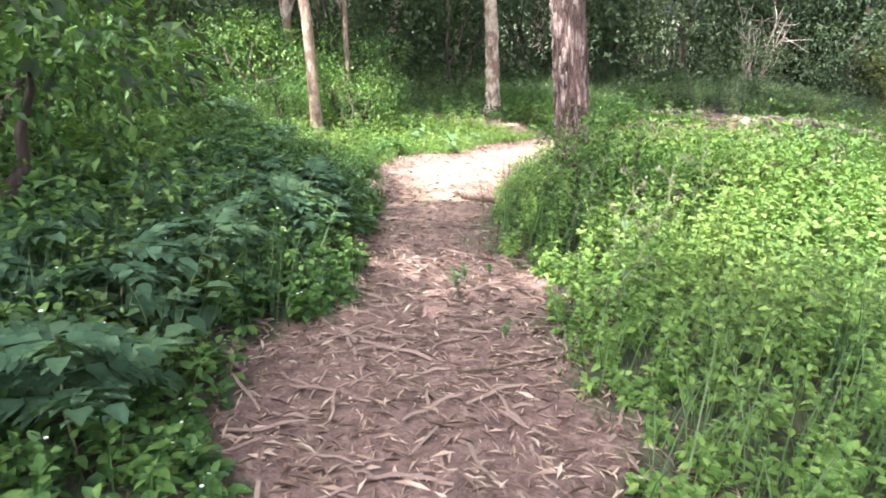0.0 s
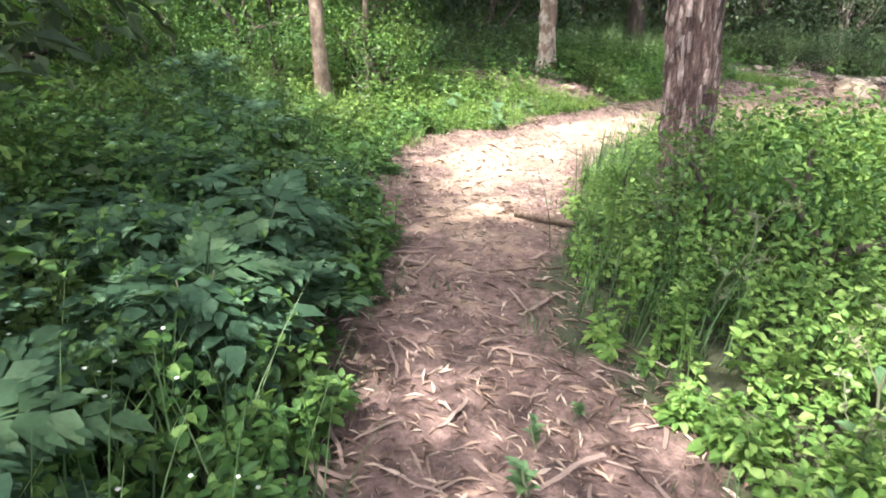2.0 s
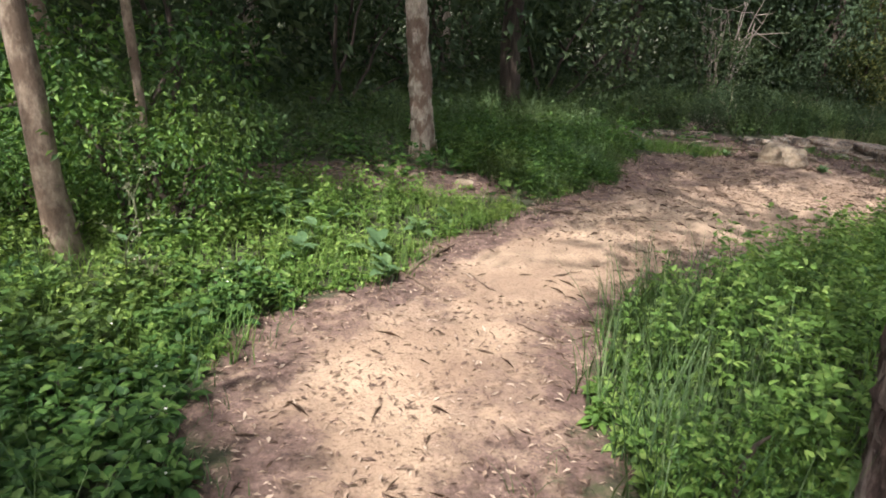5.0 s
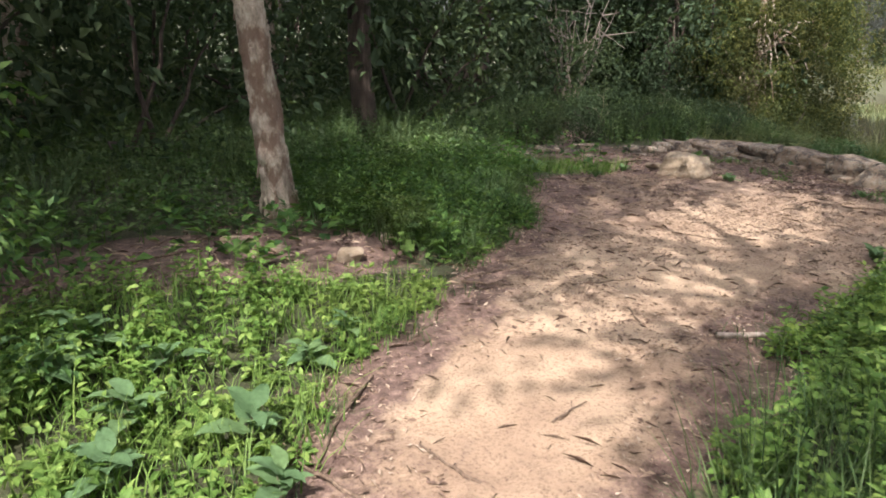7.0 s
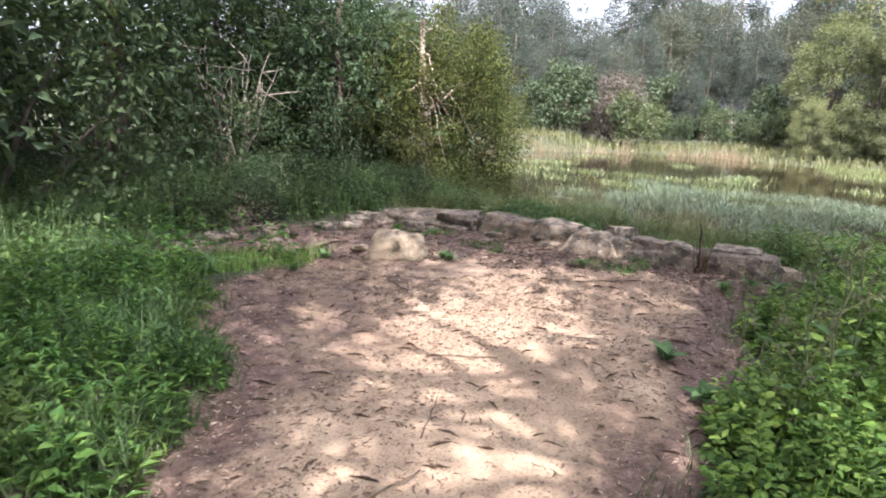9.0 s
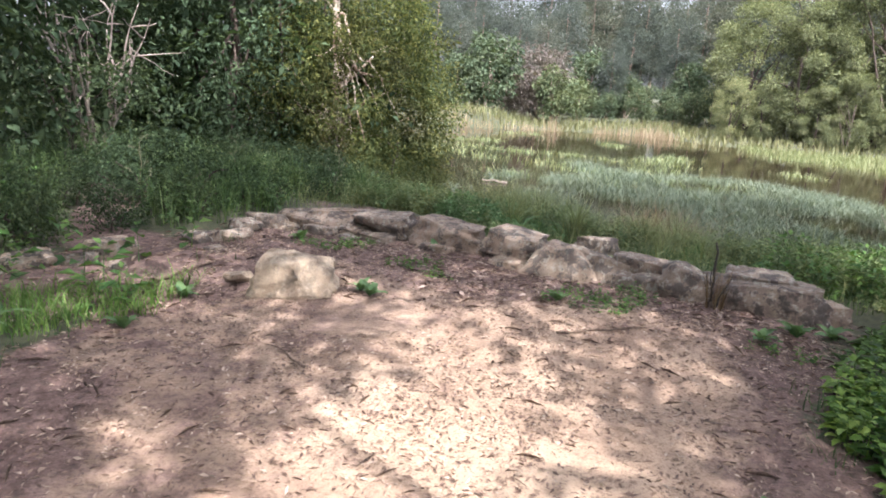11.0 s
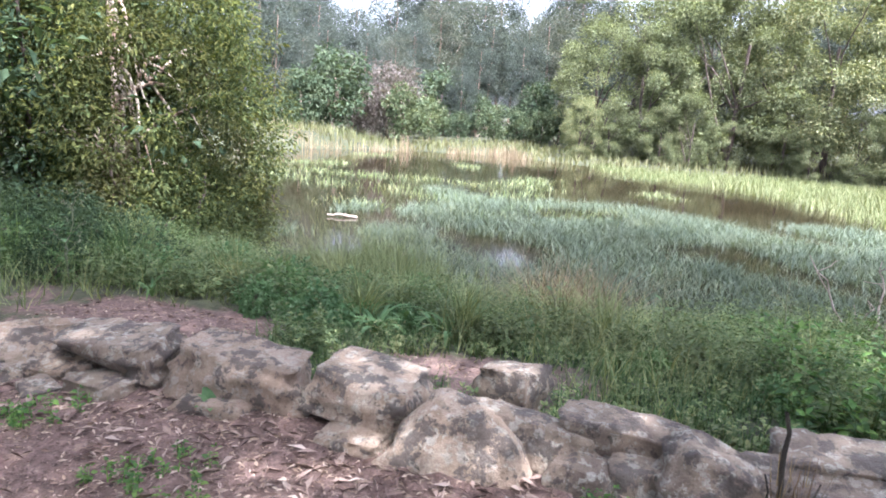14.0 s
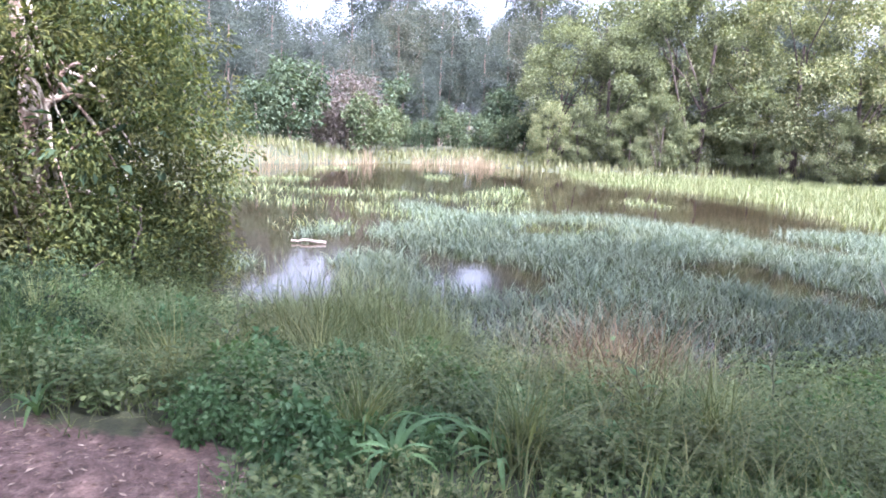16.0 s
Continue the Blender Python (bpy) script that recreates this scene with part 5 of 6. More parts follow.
strap_places = [(9.47, 14.34, 1.0), (9.3, 14.15, 0.9), (9.6, 14.1, 0.85), (9.72, 13.85, 1.0), (9.55, 13.7, 0.8), (9.2, 14.4, 0.8), (9.1, 15.95, 0.6), (2.6, 13.3, 0.7), (3.0, 13.9, 0.8), (3.6, 14.75, 0.8), (4.0, 14.9, 0.8)]
spread_out(rosette("strap_leaf_plant", STRAP, 14, "arching strap-leaved plant behind the stone wall", 404, 0, (-5, 40), (0.6, 1.1)), strap_places, "strap-leaved plants", 4)


def tussock(name, h, n, material, label, seed):
    """An arching grass tussock at the origin: a skirt of blades and a few flower stalks."""
    g = np.random.default_rng(seed)
    ob = empty(name)
    for piece, cnt, hh, reach, w in (("tuft", n, h, 0.9, 0.009), ("plume", n // 12, h * 1.35, 0.35, 0.005)):
        b = np.concatenate([g.normal(size=(cnt, 2)) * 0.05, np.full((cnt, 1), -0.03)], 1)
        a = g.uniform(0, 6.283, cnt)
        hs2 = hh * g.uniform(0.55, 1.15, cnt)
        rr = reach * hs2 * g.uniform(0.3, 1.0, cnt)
        v, f = blades(b, np.stack([np.cos(a) * rr, np.sin(a) * rr, np.zeros(cnt)], 1), hs2, w, 5, 1.9)
        part(piece, mesh_of(piece, v, f, material), material, ob)
    return tagged(ob, label, "grass tussock")


def seed_stalk(name, h, seed, label):
    """A tall weed gone to seed: a stem with side shoots of little pale heads."""
    g = np.random.default_rng(seed)
    ob = empty(name)
    p = bend((0, 0, -0.05), (0.08, 0.05, h), 10, 0, 0.015, g)
    v, f = tube(p, np.linspace(0.007, 0.003, 10), 6)
    part("stem", mesh_of("stem", v, f, M_STEM, smooth=True), M_STEM, ob)
    for k in range(7):
        c = p[3 + k]
        a = 2.4 * k
        e = c + np.array([math.cos(a), math.sin(a), 0.9]) * (0.26 - 0.022 * k) * h
        q = bend(c, e, 8, 0.02, 0.008, g)
        sets = [tube(q, np.linspace(0.003, 0.0015, 8), 4)]
        m = 16
        o = q[g.integers(3, 8, m)] + g.normal(size=(m, 3)) * 0.006
        sets.append(ovals(o, unit(g.normal(size=(m, 3)) + [0, 0, 0.6]), g.normal(size=(m, 3)), 0.022, 0.011))
        v, f = join(sets)
        tagged(part("seed_head", mesh_of("seed_head", v, f, M_STEM), M_STEM, ob), kind="stuff")
    for k in range(6):
        lf = new("leaf", BROAD_LEAF)
        lf.parent = ob
        lf.matrix_local = pose(*p[1 + k], 0, -g.uniform(0, 35), 140 * k) @ Matrix.Scale(0.5, 4)
    return tagged(ob, label, "weed")


stalks = [(3.75, 10.15, 1.1), (4.1, 9.95, 1.2), (4.95, 10.15, 1.1), (6.5, 10.5, 1.0), (4.5, 9.85, 1.15), (5.7, 10.25, 1.0), (0.95, 3.55, 0.9), (1.05, 4.1, 1.0), (1.5, 4.6, 1.0), (1.9, 5.2, 1.0), (0.95, 5.3, 0.9), (4.35, 10.35, 1.0), (4.6, 10.55, 0.8), (2.7, 6.4, 1.0), (3.2, 5.6, 1.1), (1.6, 6.2, 0.9), (0.8, 6.1, 0.9), (-1.6, 9.4, 0.9), (-1.75, 10.2, 1.1), (11.0, 12.2, 1.0), (11.4, 10.6, 1.1), (10.4, 15.8, 0.9), (9.1, 16.8, 0.9), (10.2, 13.0, 0.9), (10.8, 14.6, 0.8), (12.0, 13.4, 1.0), (9.8, 11.6, 0.9), (11.6, 16.4, 1.0), (10.0, 17.6, 0.9), (8.6, 18.0, 0.9), (6.8, 17.4, 0.9)]
spread_out(seed_stalk("seed_stalk_weed", 0.72, 410, "tall weed gone to seed above the leaves"), stalks, "tall seeding weeds", 5)
g = np.random.default_rng(97)
bank_places = []
while len(bank_places) < 46:
    x, y = g.uniform(8.7, 13.4), g.uniform(10.2, 20.5)
    if path_depth(x, y) < -0.3 and x > wall_x(y) + 0.6:
        bank_places.append((x, y, g.uniform(0.7, 1.25)))
spread_out(tussock("grass_tussock", 0.55, 110, M_SEDGE, "arching grey-green grass tussock on the pond bank", 420), bank_places, "tussocks on the bank", 7)
shade_places = []
while len(shade_places) < 34:
    x, y = g.uniform(-1.5, 10.5), g.uniform(13.6, 18.5)
    if path_depth(x, y) < -0.5 and (x < 6.6 or y > 16.6) and y - 13.2 > (x - 6.6) * 0.9 and not (3.5 < x < 7.0 and y < 16.7):
        shade_places.append((x, y, g.uniform(0.7, 1.2)))
spread_out(tussock("grass_tussock", 0.5, 90, M_GRASS, "dark green grass tussock under the trees", 421), shade_places, "tussocks in the woods", 8)
tuft_places = [(0.05, 3.95, 0.9), (0.1, 4.25, 0.7), (0.28, 4.5, 0.6), (0.32, 3.3, 0.6)]
spread_out(rosette("path_weed", BROAD_LEAF, 12, "small weed growing in the middle of the path", 405, 0.2, (10, 60), (0.35, 0.6)), tuft_places, "small weeds on the path", 6)


# ---- stones ----
def stone_mesh(seed, size, corners=16, cuts=6):
    """A rough broken block about the origin, its base near z = 0: a hull of random corners, cut finer and weathered."""
    g = np.random.default_rng(seed)
    bm = bmesh.new()
    for k in range(corners):
        d = unit(g.normal(size=3))
        d = np.sign(d) * np.abs(d) ** 0.48 * g.uniform(0.82, 1.05)
        bm.verts.new(Vector(d))
    bmesh.ops.convex_hull(bm, input=bm.verts)
    bmesh.ops.delete(bm, geom=[v for v in bm.verts if not v.link_faces], context="VERTS")
    bmesh.ops.subdivide_edges(bm, edges=bm.edges, cuts=cuts, use_grid_fill=True)
    for k in range(1):
        bmesh.ops.smooth_vert(bm, verts=bm.verts, factor=0.5, use_axis_x=True, use_axis_y=True, use_axis_z=True)
    bm.normal_update()
    o = Vector((seed * 1.7, seed * 0.3, 0))
    for v in bm.verts:
        c = v.co
        q = Vector((c.x * size[0], c.y * size[1], c.z * size[2])) * 4.0 + o
        off = 0.10 * noise.noise(q) + 0.08 * noise.noise(q * 2.6) + 0.06 * noise.noise(q * 6) + 0.10 * min(0.0, noise.noise(q * 1.7 + Vector((9, 0, seed))) + 0.1)
        ledge = 0.03 * math.sin(c.z * 9 + 3 * noise.noise(q * 0.6))
        v.co = c + v.normal * off + Vector((c.x, c.y, 0)) * ledge
    low = min(v.co.z for v in bm.verts)
    for v in bm.verts:
        v.co = Vector((v.co.x * size[0], v.co.y * size[1], (v.co.z - low) * size[2] * 0.82))
    for fc in bm.faces:
        fc.smooth = True
    me = bpy.data.meshes.new("stone")
    bm.to_mesh(me)
    bm.free()
    return me


wall = empty("stone_wall", Matrix.Translation((7.6, 13.5, -0.66)))
tagged(wall, "low dry-laid wall of rough lichened sandstone blocks", "stone wall")

def block_mesh(seed, size, corners=30, cuts=4, peak=0.0, slope=0.0):
    """An angular broken block of exactly that length, depth and height, its base at z = 0. peak draws the top in, slope tips it along x."""
    g = np.random.default_rng(seed)
    bm = bmesh.new()
    for k in range(corners):
        d = unit(g.normal(size=3))
        d = np.sign(d) * np.abs(d) ** 0.3 * g.uniform(0.84, 1.04)
        bm.verts.new(Vector(d))
    bmesh.ops.convex_hull(bm, input=bm.verts)
    bmesh.ops.delete(bm, geom=[v for v in bm.verts if not v.link_faces], context="VERTS")
    bmesh.ops.subdivide_edges(bm, edges=bm.edges, cuts=cuts, use_grid_fill=True)
    bmesh.ops.smooth_vert(bm, verts=bm.verts, factor=0.2, use_axis_x=True, use_axis_y=True, use_axis_z=True)
    bm.normal_update()
    o = Vector((seed * 1.7, seed * 0.3, 0))
    for v in bm.verts:
        c = v.co
        q = Vector((c.x * size[0], c.y * size[1], c.z * size[2])) * 3.0 + o
        off = 0.09 * noise.noise(q) + 0.07 * noise.noise(q * 2.8) + 0.05 * noise.noise(q * 7) - 0.16 * max(0.0, noise.noise(q * 1.5 + Vector((9, 0, seed))) - 0.12)
        ledge = 0.05 * math.sin(c.z * 8 + 4 * noise.noise(q * 0.5))
        v.co = c + v.normal * off + Vector((c.x, c.y, 0)) * ledge
    for v in bm.verts:
        t = max(0.0, v.co.z + 0.6)
        v.co.x *= 1 - peak * t / 1.6
        v.co.y *= 1 - 0.7 * peak * t / 1.6
        v.co.z += slope * v.co.x
    lo = [min(v.co[k] for v in bm.verts) for k in range(3)]
    hi = [max(v.co[k] for v in bm.verts) for k in range(3)]
    for v in bm.verts:
        v.co = Vector([(v.co[k] - (lo[k] + (hi[k] - lo[k]) * (0.5 if k < 2 else 0))) / (hi[k] - lo[k]) * size[k] for k in range(3)])
    for fc in bm.faces:
        fc.smooth = True
    me = bpy.data.meshes.new("stone")
    bm.to_mesh(me)
    bm.free()
    return me


boulder = part("boulder", block_mesh(12, (0.64, 0.46, 0.33), 17, 7, 0.25), M_STONE_PALE)
boulder.matrix_world = pose(5.80, 14.30, float(land(5.80, 14.30)) - 0.05, 0, 3, 118)
tagged(boulder, "pale cream sandstone boulder standing alone on bare earth", "boulder")
# x, y, base z, length, depth, height, turn, peak, slope, material
WALL_STONES = [
    (7.72, 15.66, -0.70, 1.10, 0.46, 0.24, 101, 0.1, 0.05, M_STONE_TAN), (7.50, 15.58, -0.76, 0.42, 0.26, 0.17, 95, 0.2, 0.0, M_STONE), (7.40, 15.98, -0.76, 0.34, 0.26, 0.15, 115, 0.1, 0.0, M_STONE_TAN),
    (7.86, 15.02, -0.68, 0.72, 0.48, 0.27, 97, 0.1, -0.05, M_STONE), (7.64, 14.92, -0.78, 0.36, 0.26, 0.20, 90, 0.1, 0.0, M_STONE), (7.50, 15.24, -0.78, 0.28, 0.22, 0.15, 70, 0.2, 0.0, M_STONE),
    (7.90, 14.26, -0.68, 0.84, 0.50, 0.29, 93, 0.15, 0.0, M_STONE_TAN), (7.68, 14.28, -0.80, 0.46, 0.30, 0.23, 92, 0.1, 0.0, M_STONE_TAN), (7.62, 14.62, -0.80, 0.26, 0.22, 0.16, 80, 0.1, 0.0, M_STONE_TAN),
    (7.92, 13.59, -0.66, 0.62, 0.50, 0.30, 90, 0.2, 0.0, M_STONE_TAN), (7.70, 13.52, -0.80, 0.34, 0.30, 0.24, 85, 0.1, 0.0, M_STONE_TAN), (7.70, 13.84, -0.80, 0.28, 0.24, 0.18, 85, 0.1, 0.0, M_STONE),
    (8.36, 12.96, -0.72, 0.36, 0.34, 0.34, 80, 0.1, 0.0, M_STONE),
    (7.76, 13.04, -0.80, 0.74, 0.46, 0.43, 94, 0.75, 0.0, M_STONE_TAN), (7.92, 12.72, -0.76, 0.62, 0.26, 0.38, 97, 0.2, 0.45, M_STONE),
    (7.80, 12.50, -0.80, 0.30, 0.30, 0.28, 80, 0.2, 0.0, M_STONE), (7.84, 12.26, -0.80, 0.34, 0.30, 0.30, 100, 0.1, 0.0, M_STONE), (8.06, 12.36, -0.68, 0.62, 0.34, 0.26, 92, 0.1, 0.0, M_STONE),
    (7.82, 12.00, -0.82, 0.48, 0.42, 0.46, 94, 0.3, 0.1, M_STONE), (7.90, 11.42, -0.80, 0.92, 0.44, 0.40, 97, 0.12, 0.0, M_STONE), (8.08, 11.52, -0.74, 0.62, 0.36, 0.38, 95, 0.1, 0.0, M_STONE),
    (7.98, 11.04, -0.80, 0.34, 0.34, 0.30, 110, 0.2, 0.0, M_STONE), (7.78, 10.96, -0.80, 0.28, 0.22, 0.11, 75, 0.1, 0.0, M_STONE)]
# the low broken end of the wall
END_STONES = [(7.28, 16.12, -0.72, 0.40, 0.30, 0.20, 150, 0.1, 0.0, M_STONE), (6.98, 16.1, -0.72, 0.34, 0.26, 0.18, 160, 0.1, 0.0, M_STONE), (6.65, 15.86, -0.73, 0.34, 0.26, 0.18, 20, 0.1, 0.0, M_STONE_TAN),
              (6.36, 15.98, -0.74, 0.34, 0.26, 0.20, 170, 0.1, 0.0, M_STONE), (5.55, 16.1, -0.74, 0.42, 0.28, 0.22, 175, 0.1, 0.0, M_STONE_TAN), (5.2, 16.0, -0.74, 0.30, 0.24, 0.17, 20, 0.1, 0.0, M_STONE),
              (4.9, 16.1, -0.74, 0.40, 0.26, 0.22, 170, 0.1, 0.0, M_STONE_TAN), (4.52, 16.06, -0.74, 0.38, 0.26, 0.19, 10, 0.1, 0.0, M_STONE), (4.15, 15.98, -0.74, 0.42, 0.28, 0.21, 165, 0.1, 0.0, M_STONE),
              (3.75, 15.95, -0.74, 0.44, 0.30, 0.20, 5, 0.1, 0.0, M_STONE), (6.2, 15.62, -0.71, 0.2, 0.16, 0.10, 10, 0.1, 0.0, M_STONE), (5.35, 15.72, -0.71, 0.22, 0.16, 0.11, 60, 0.1, 0.0, M_STONE_TAN)]
for k, (x, y, z, a, b, c, turn, peak, slope, material) in enumerate(WALL_STONES + END_STONES):
    s = part("stone", block_mesh(500 + k, (a * 1.06, b, c), 24, 5, peak * 0.8, slope), material, wall)
    s.matrix_world = pose(x, y, z, 3 * math.sin(k * 2.1), 3 * math.cos(k * 1.7), turn)
# loose stones and a few broken ones by the paperbark
for k, (x, y, r) in enumerate([(0.85, 12.25, 0.10), (0.4, 12.5, 0.06), (1.3, 12.6, 0.07), (5.7, 14.75, 0.09), (6.5, 14.6, 0.07), (0.1, 12.8, 0.07)]):
    s = part("stone", stone_mesh(560 + k, (r * 1.3, r, r * 0.7)), M_STONE_PALE)
    s.matrix_world = pose(x, y, float(land(x, y)) - 0.015, 0, 0, 60 * k)
    tagged(s, "small pale stone lying in leaf litter", "stone", "loose stones")

# charred stake before the wall
stake = empty("wooden_stake", Matrix.Translation(at_ground(7.68, 11.78)))
v, f = tube(bend((0, 0, -0.1), (0.02, 0.03, 0.50), 9, 0, 0.008), np.linspace(0.014, 0.008, 9), 8, 0.08, 4)
part("post", mesh_of("post", v, f, M_CHAR, smooth=True), M_CHAR, stake)
g = np.random.default_rng(61)
a = g.uniform(0, 6.283, 70)
r = g.uniform(0.03, 0.16, 70)
v, f = blades(np.stack([0.05 * np.cos(a * 3), 0.06 * np.sin(a * 5) - 0.03, np.full(70, -0.03)], 1), np.stack([np.cos(a) * r, np.sin(a) * r, 0 * a], 1), g.uniform(0.2, 0.42, 70), 0.009, 4)
part("dry_tuft", mesh_of("dry_tuft", v, f, M_WITHERED), M_WITHERED, stake, "dry brown grass at its foot")
for k in range(5):
    v, f = tube(bend((0.02 * math.cos(k * 1.3), 0.04 * math.sin(k * 1.3), -0.05), (0.05 * math.cos(k * 1.3), 0.10 * math.sin(k * 1.3) - 0.03, 0.2 + 0.05 * (k % 3)), 6, 0, 0.01), np.linspace(0.009, 0.003, 6), 6, 0.1, k)
    part("splinter", mesh_of("splinter", v, f, M_CHAR, smooth=True), M_CHAR, stake)
tagged(stake, "dark weathered wooden stake standing before the wall", "stake")

# floating log
v, f = tube(bend((0, -0.34, 0), (0, 0.34, 0.03), 10, 0.02, 0.01), np.linspace(0.035, 0.02, 10), 8, 0.06, 3)
log = part("floating_log", mesh_of("floating_log", v, f, M_DEADWOOD, smooth=True), M_DEADWOOD)
log.matrix_world = pose(18.7, 19.4, WATER_Z + 0.02, 0, 0, 20)
tagged(log, "pale fallen log floating in the pond", "log")

# ---- litter on the ground ----
def litter_field(name, n, box, keep, ln, asp, material, label, seed, lift=0.012):
    p, g = scatter(n, *box, keep, seed)
    m = len(p)
    a = g.uniform(0, 6.283, m)
    b = np.concatenate([p, (land(p[:, 0], p[:, 1]) + g.uniform(0.002, lift, m))[:, None]], 1)
    d = np.stack([np.cos(a), np.sin(a), g.normal(size=m) * 0.18], 1)
    L = ln * g.uniform(0.4, 1.5, m)
    v, f = leaves(b, d, np.array([0, 0, 1.0]) + g.normal(size=(m, 3)) * 0.35, L, L * asp * g.uniform(0.6, 1.3, m), 0.1, 0.07)
    return tagged(new(name, mesh_of(name, v, f, material)), label, "leaf litter", kind="stuff")


litter_field("leaf_litter", 13000, (-1.6, 1.3, 0.2, 7.2), lambda x, y: (path_depth(x, y) > -0.35) & (np.random.default_rng(3).uniform(size=len(x)) < 0.25 + 0.75 * smooth(7, 4, y)), 0.075, 0.17, M_LITTER, "fallen gum leaves and bark on the path", 601)
litter_field("leaf_litter", 60000, (-1.5, 9, 6.5, 16.2), lambda x, y: (path_depth(x, y) > -0.25) & (patchy(x, y, 1.6, 2) + 1.6 * smooth(1.0, 0.2, path_depth(x, y)) + smooth(6.3, 7.3, x) + 0.8 * smooth(10.5, 12, y) > 0.1), 0.036, 0.3, M_LITTER, "scattered dry leaves on bare earth", 602)
litter_field("leaf_mulch", 30000, (1.6, 8, 10.2, 16), lambda x, y: (path_depth(x, y) > 0.0) & (patchy(x, y, 2.6, 5) + 0.7 * patchy(x, y, 6.0, 1) > -0.15), 0.024, 0.4, M_LITTER, "small brown flakes of leaf and bark on the clearing", 606)
litter_field("twig_litter", 1500, (-1.2, 8, 6.5, 16), lambda x, y: path_depth(x, y) > -0.2, 0.11, 0.05, M_STICK, "fine broken twigs on bare earth", 603)
litter_field("leaf_litter", 1200, (4.2, 7.2, 14.8, 16.4), lambda x, y: path_depth(x, y) < 0.1, 0.06, 0.25, M_LITTER, "brown leaf litter among the scattered stones", 607)
litter_field("leaf_litter", 3600, (-3.5, 3, 11.6, 14.5), lambda x, y: (path_depth(x, y) < 0) & (path_depth(x, y) > -3), 0.07, 0.25, M_LITTER, "brown leaf litter under the paperbark", 604)

litter_field("leaf_litter", 3600, (6.4, 8.0, 10.9, 16.0), lambda x, y: (x < wall_x(y) - 0.15) & (x > 6.9 - 0.3 * np.sin(y * 2)), 0.075, 0.26, M_BARKSTRIP, "pale dry leaves gathered along the wall", 605)


litter_field("leaf_mulch", 30000, (4.6, 7.8, 10.9, 15.8), lambda x, y: (path_depth(x, y) > 0.0) & (patchy(x, y, 3.4, 2) + 0.8 * patchy(x, y, 8.0, 4) > -0.35), 0.017, 0.5, M_MULCH, "dark crumbs of leaf and bark on sandy earth", 608, 0.006)


def bark_strip(seed, ln, w):
    """A curled strip of shed bark along +x."""
    g = np.random.default_rng(seed)
    t = np.linspace(-0.5, 0.5, 10)
    cy = 0.05 * ln * np.sin(t * 3 + seed) + 0.015 * ln * np.sin(t * 9)
    cz = 0.006 + 0.05 * ln * t * t + 0.004 * np.sin(t * 11 + seed)
    wid = w * (0.55 + 0.45 * np.cos(t * 2.6)) * g.uniform(0.8, 1.2, 10) * 0.5
    rows = [np.stack([ln * t, cy + wid * s, cz + 0.35 * wid * (s * s) * (1 + 0.4 * np.sin(t * 6))], 1) for s in (-1, -0.4, 0.4, 1)]
    rows += [r - [0, 0, 0.003] for r in rows[::-1]]
    v = np.stack(rows, 1)
    i, j = np.meshgrid(np.arange(9), np.arange(8), indexing="ij")
    j2 = (j + 1) % 8
    f = np.stack([i * 8 + j, i * 8 + j2, (i + 1) * 8 + j2, (i + 1) * 8 + j], -1).reshape(-1, 4)
    return mesh_of("bark_strip", v.reshape(-1, 3), f, M_BARKSTRIP, smooth=True)


strips = [bark_strip(k, 0.11 + 0.035 * k, 0.011 + 0.003 * (k % 3)) for k in range(6)]
g = np.random.default_rng(95)
count = 0
while count < 210:
    x, y = g.uniform(-1.1, 1.0), g.uniform(1.0, 6.6)
    if path_depth(x, y) < -0.12 or g.uniform() < (y - 3) * 0.2:
        continue
    s = new("bark_strip", strips[count % 6])
    s.matrix_world = pose(x, y, float(land(x, y)) + 0.004 + 0.006 * g.uniform(), g.uniform(-25, 25), g.uniform(-6, 6), g.uniform(0, 360)) @ Matrix.Scale(g.uniform(0.5, 1.45), 4)
    tagged(s, "curled pinkish strip of shed bark on the path", "bark strip", "shed bark on the path")
    count += 1


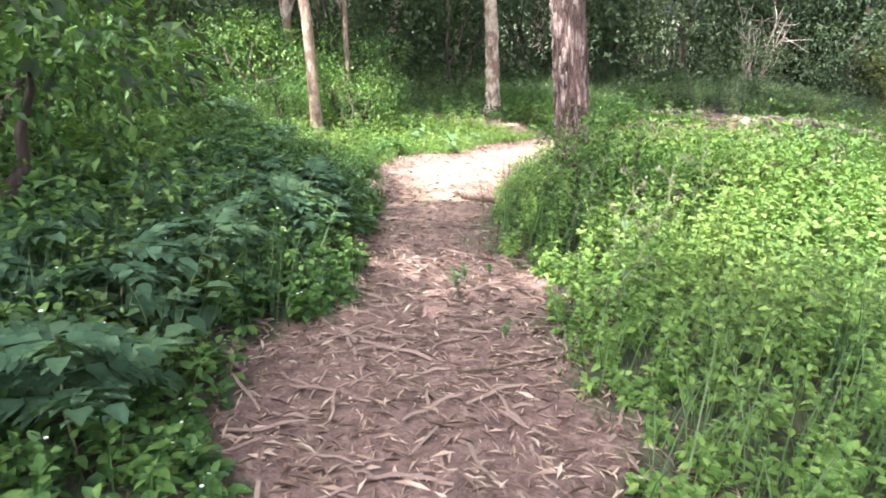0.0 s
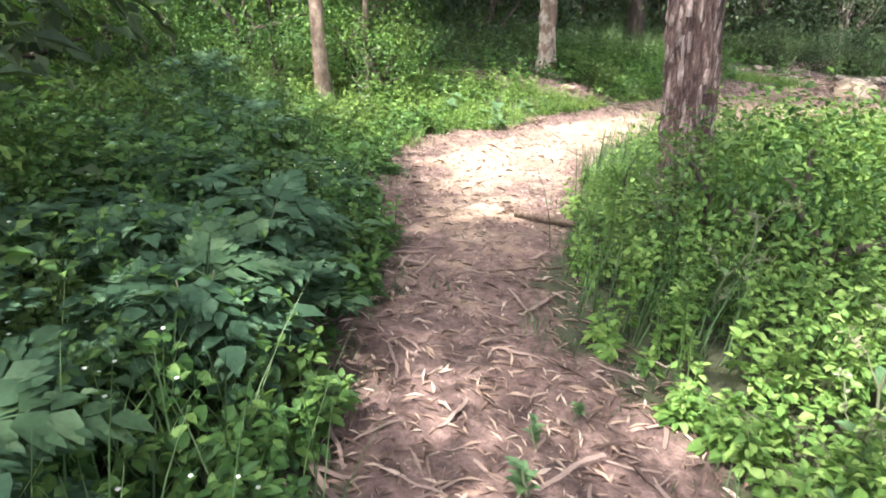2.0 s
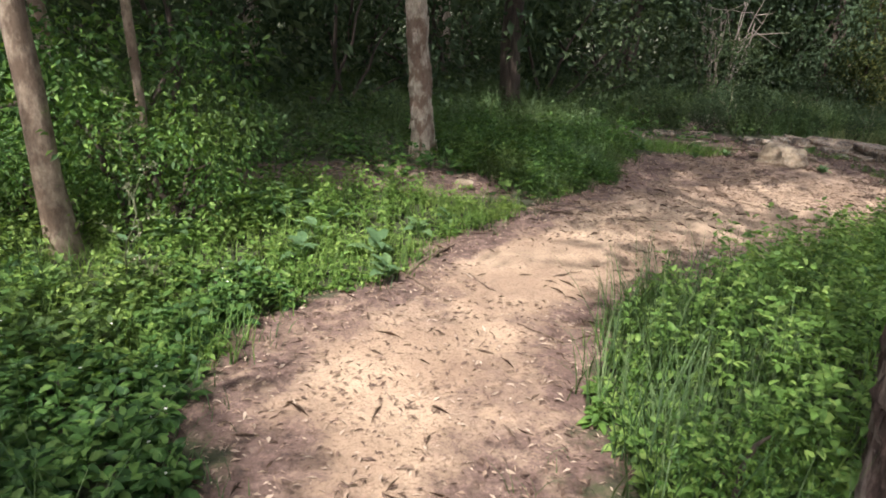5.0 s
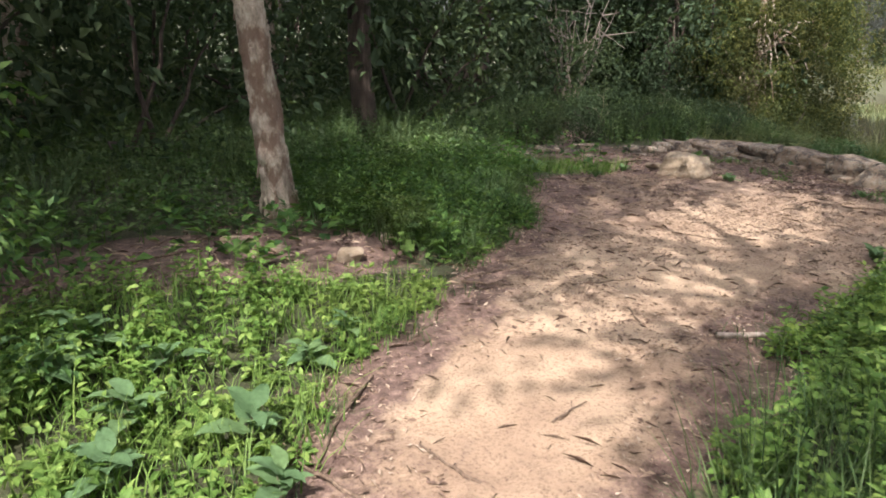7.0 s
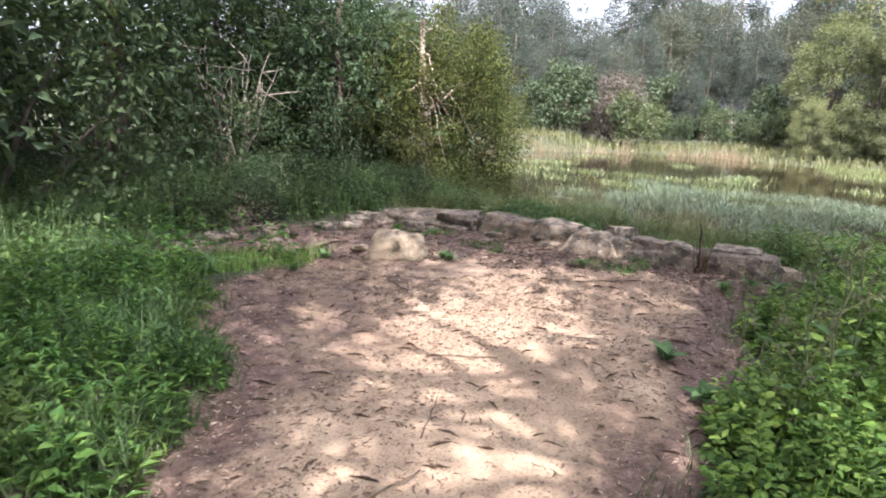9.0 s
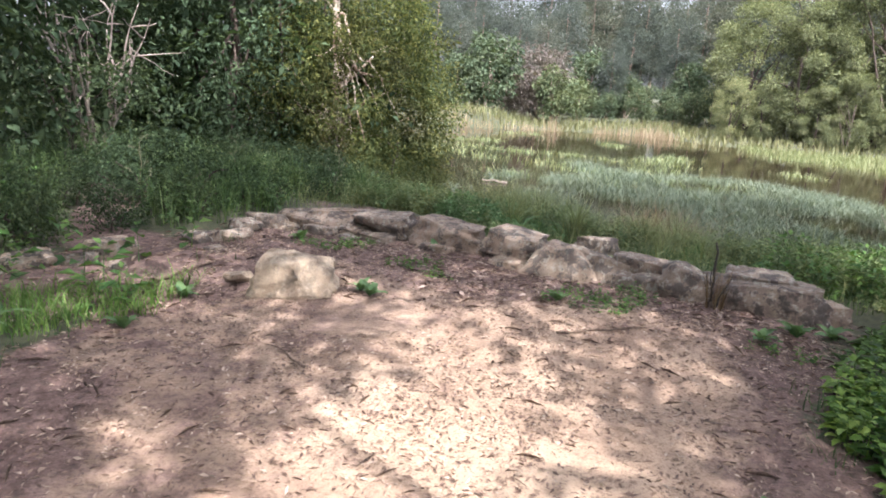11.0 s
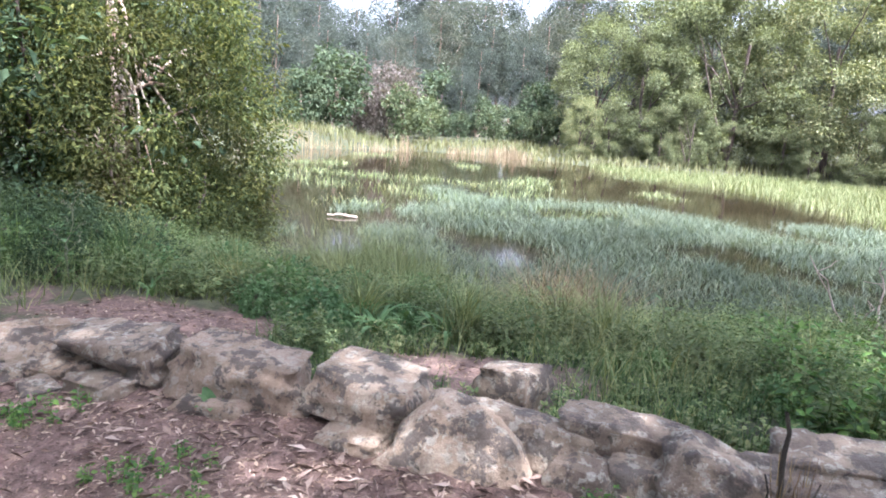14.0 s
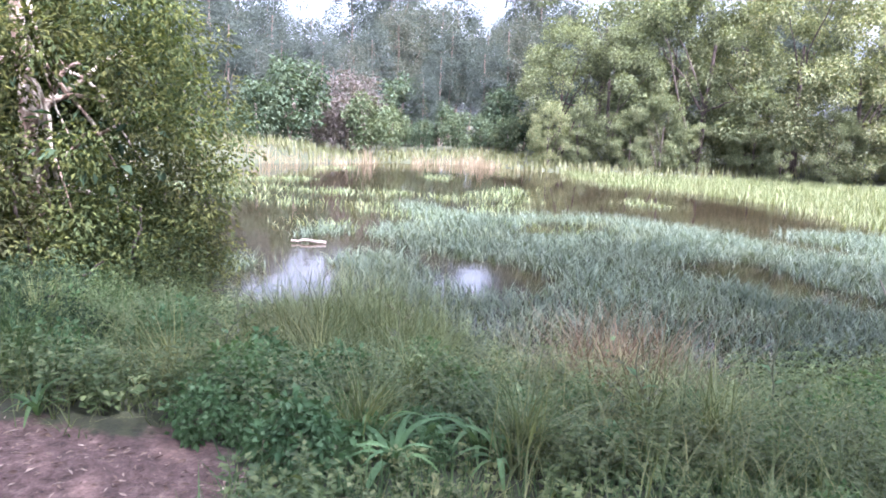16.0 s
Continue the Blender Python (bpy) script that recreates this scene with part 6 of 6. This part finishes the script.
def stick(x, y, ln, turn, r, seed, material=M_STICK, label="thin brown fallen stick lying on the earth"):
    g = np.random.default_rng(seed)
    p = bend((-ln / 2, 0, 0), (ln / 2, 0, 0), 9, 0.01, 0.012 * ln, g)
    p[:, 2] = r * 0.8 + 0.01 * np.abs(np.sin(np.arange(9) + seed))
    sets = [tube(p, np.linspace(r, r * 0.5, 9), 6, 0.1, seed)]
    if seed % 2:
        sets.append(tube(bend(p[5], p[5] + [0.15 * ln, 0.12 * ln, 0.01], 5, 0, 0.004, g), np.linspace(r * 0.5, r * 0.25, 5), 5, 0.1, seed))
    v, f = join(sets)
    ob = part("stick", mesh_of("stick", v, f, material, smooth=True), material)
    ob.matrix_world = pose(x, y, float(land(x, y)) - 0.003, 0, 0, turn)
    return tagged(ob, label, "stick", "fallen sticks")


# x, y, length, turn, radius
STICKS_BEND = [(0.28, 10.25, 0.75, 55, 0.016), (0.1, 9.8, 0.45, 118, 0.010), (0.55, 9.75, 0.35, 110, 0.008), (1.6, 11.5, 0.35, -28, 0.012), (1.75, 11.7, 0.5, 10, 0.007), (2.85, 10.15, 0.85, -24, 0.02), (6.6, 12.2, 0.8, -40, 0.010),
               (0.35, 3.05, 0.6, 22, 0.012), (0.45, 3.5, 0.5, 8, 0.010), (-0.15, 2.8, 0.5, 140, 0.009), (3.1, 11.6, 0.5, 30, 0.007), (3.9, 12.0, 0.45, -50, 0.008), (2.2, 10.7, 0.3, 70, 0.007)]
STICKS_PATH = [(1.2, 9.9, 0.25, 20, 0.006), (0.7, 8.9, 0.3, 130, 0.007), (5.6, 15.2, 0.7, 10, 0.02), (2.4, 11.3, 0.5, -5, 0.008), (4.9, 13.5, 0.5, 70, 0.008), (0.45, 6.75, 0.8, -14, 0.035),
               (0.1, 5.9, 0.5, 20, 0.010), (-0.5, 12.4, 0.9, 20, 0.014), (0.2, 12.3, 0.6, 60, 0.01)]
for k, (x, y, ln, turn, r) in enumerate(STICKS_BEND + STICKS_PATH):
    if k == 5:
        stick(x, y, ln, turn, r, 700, M_DEADWOOD, "pale bleached fallen branch at the clearing's edge")
    else:
        stick(x, y, ln, turn, r, 700 + k)
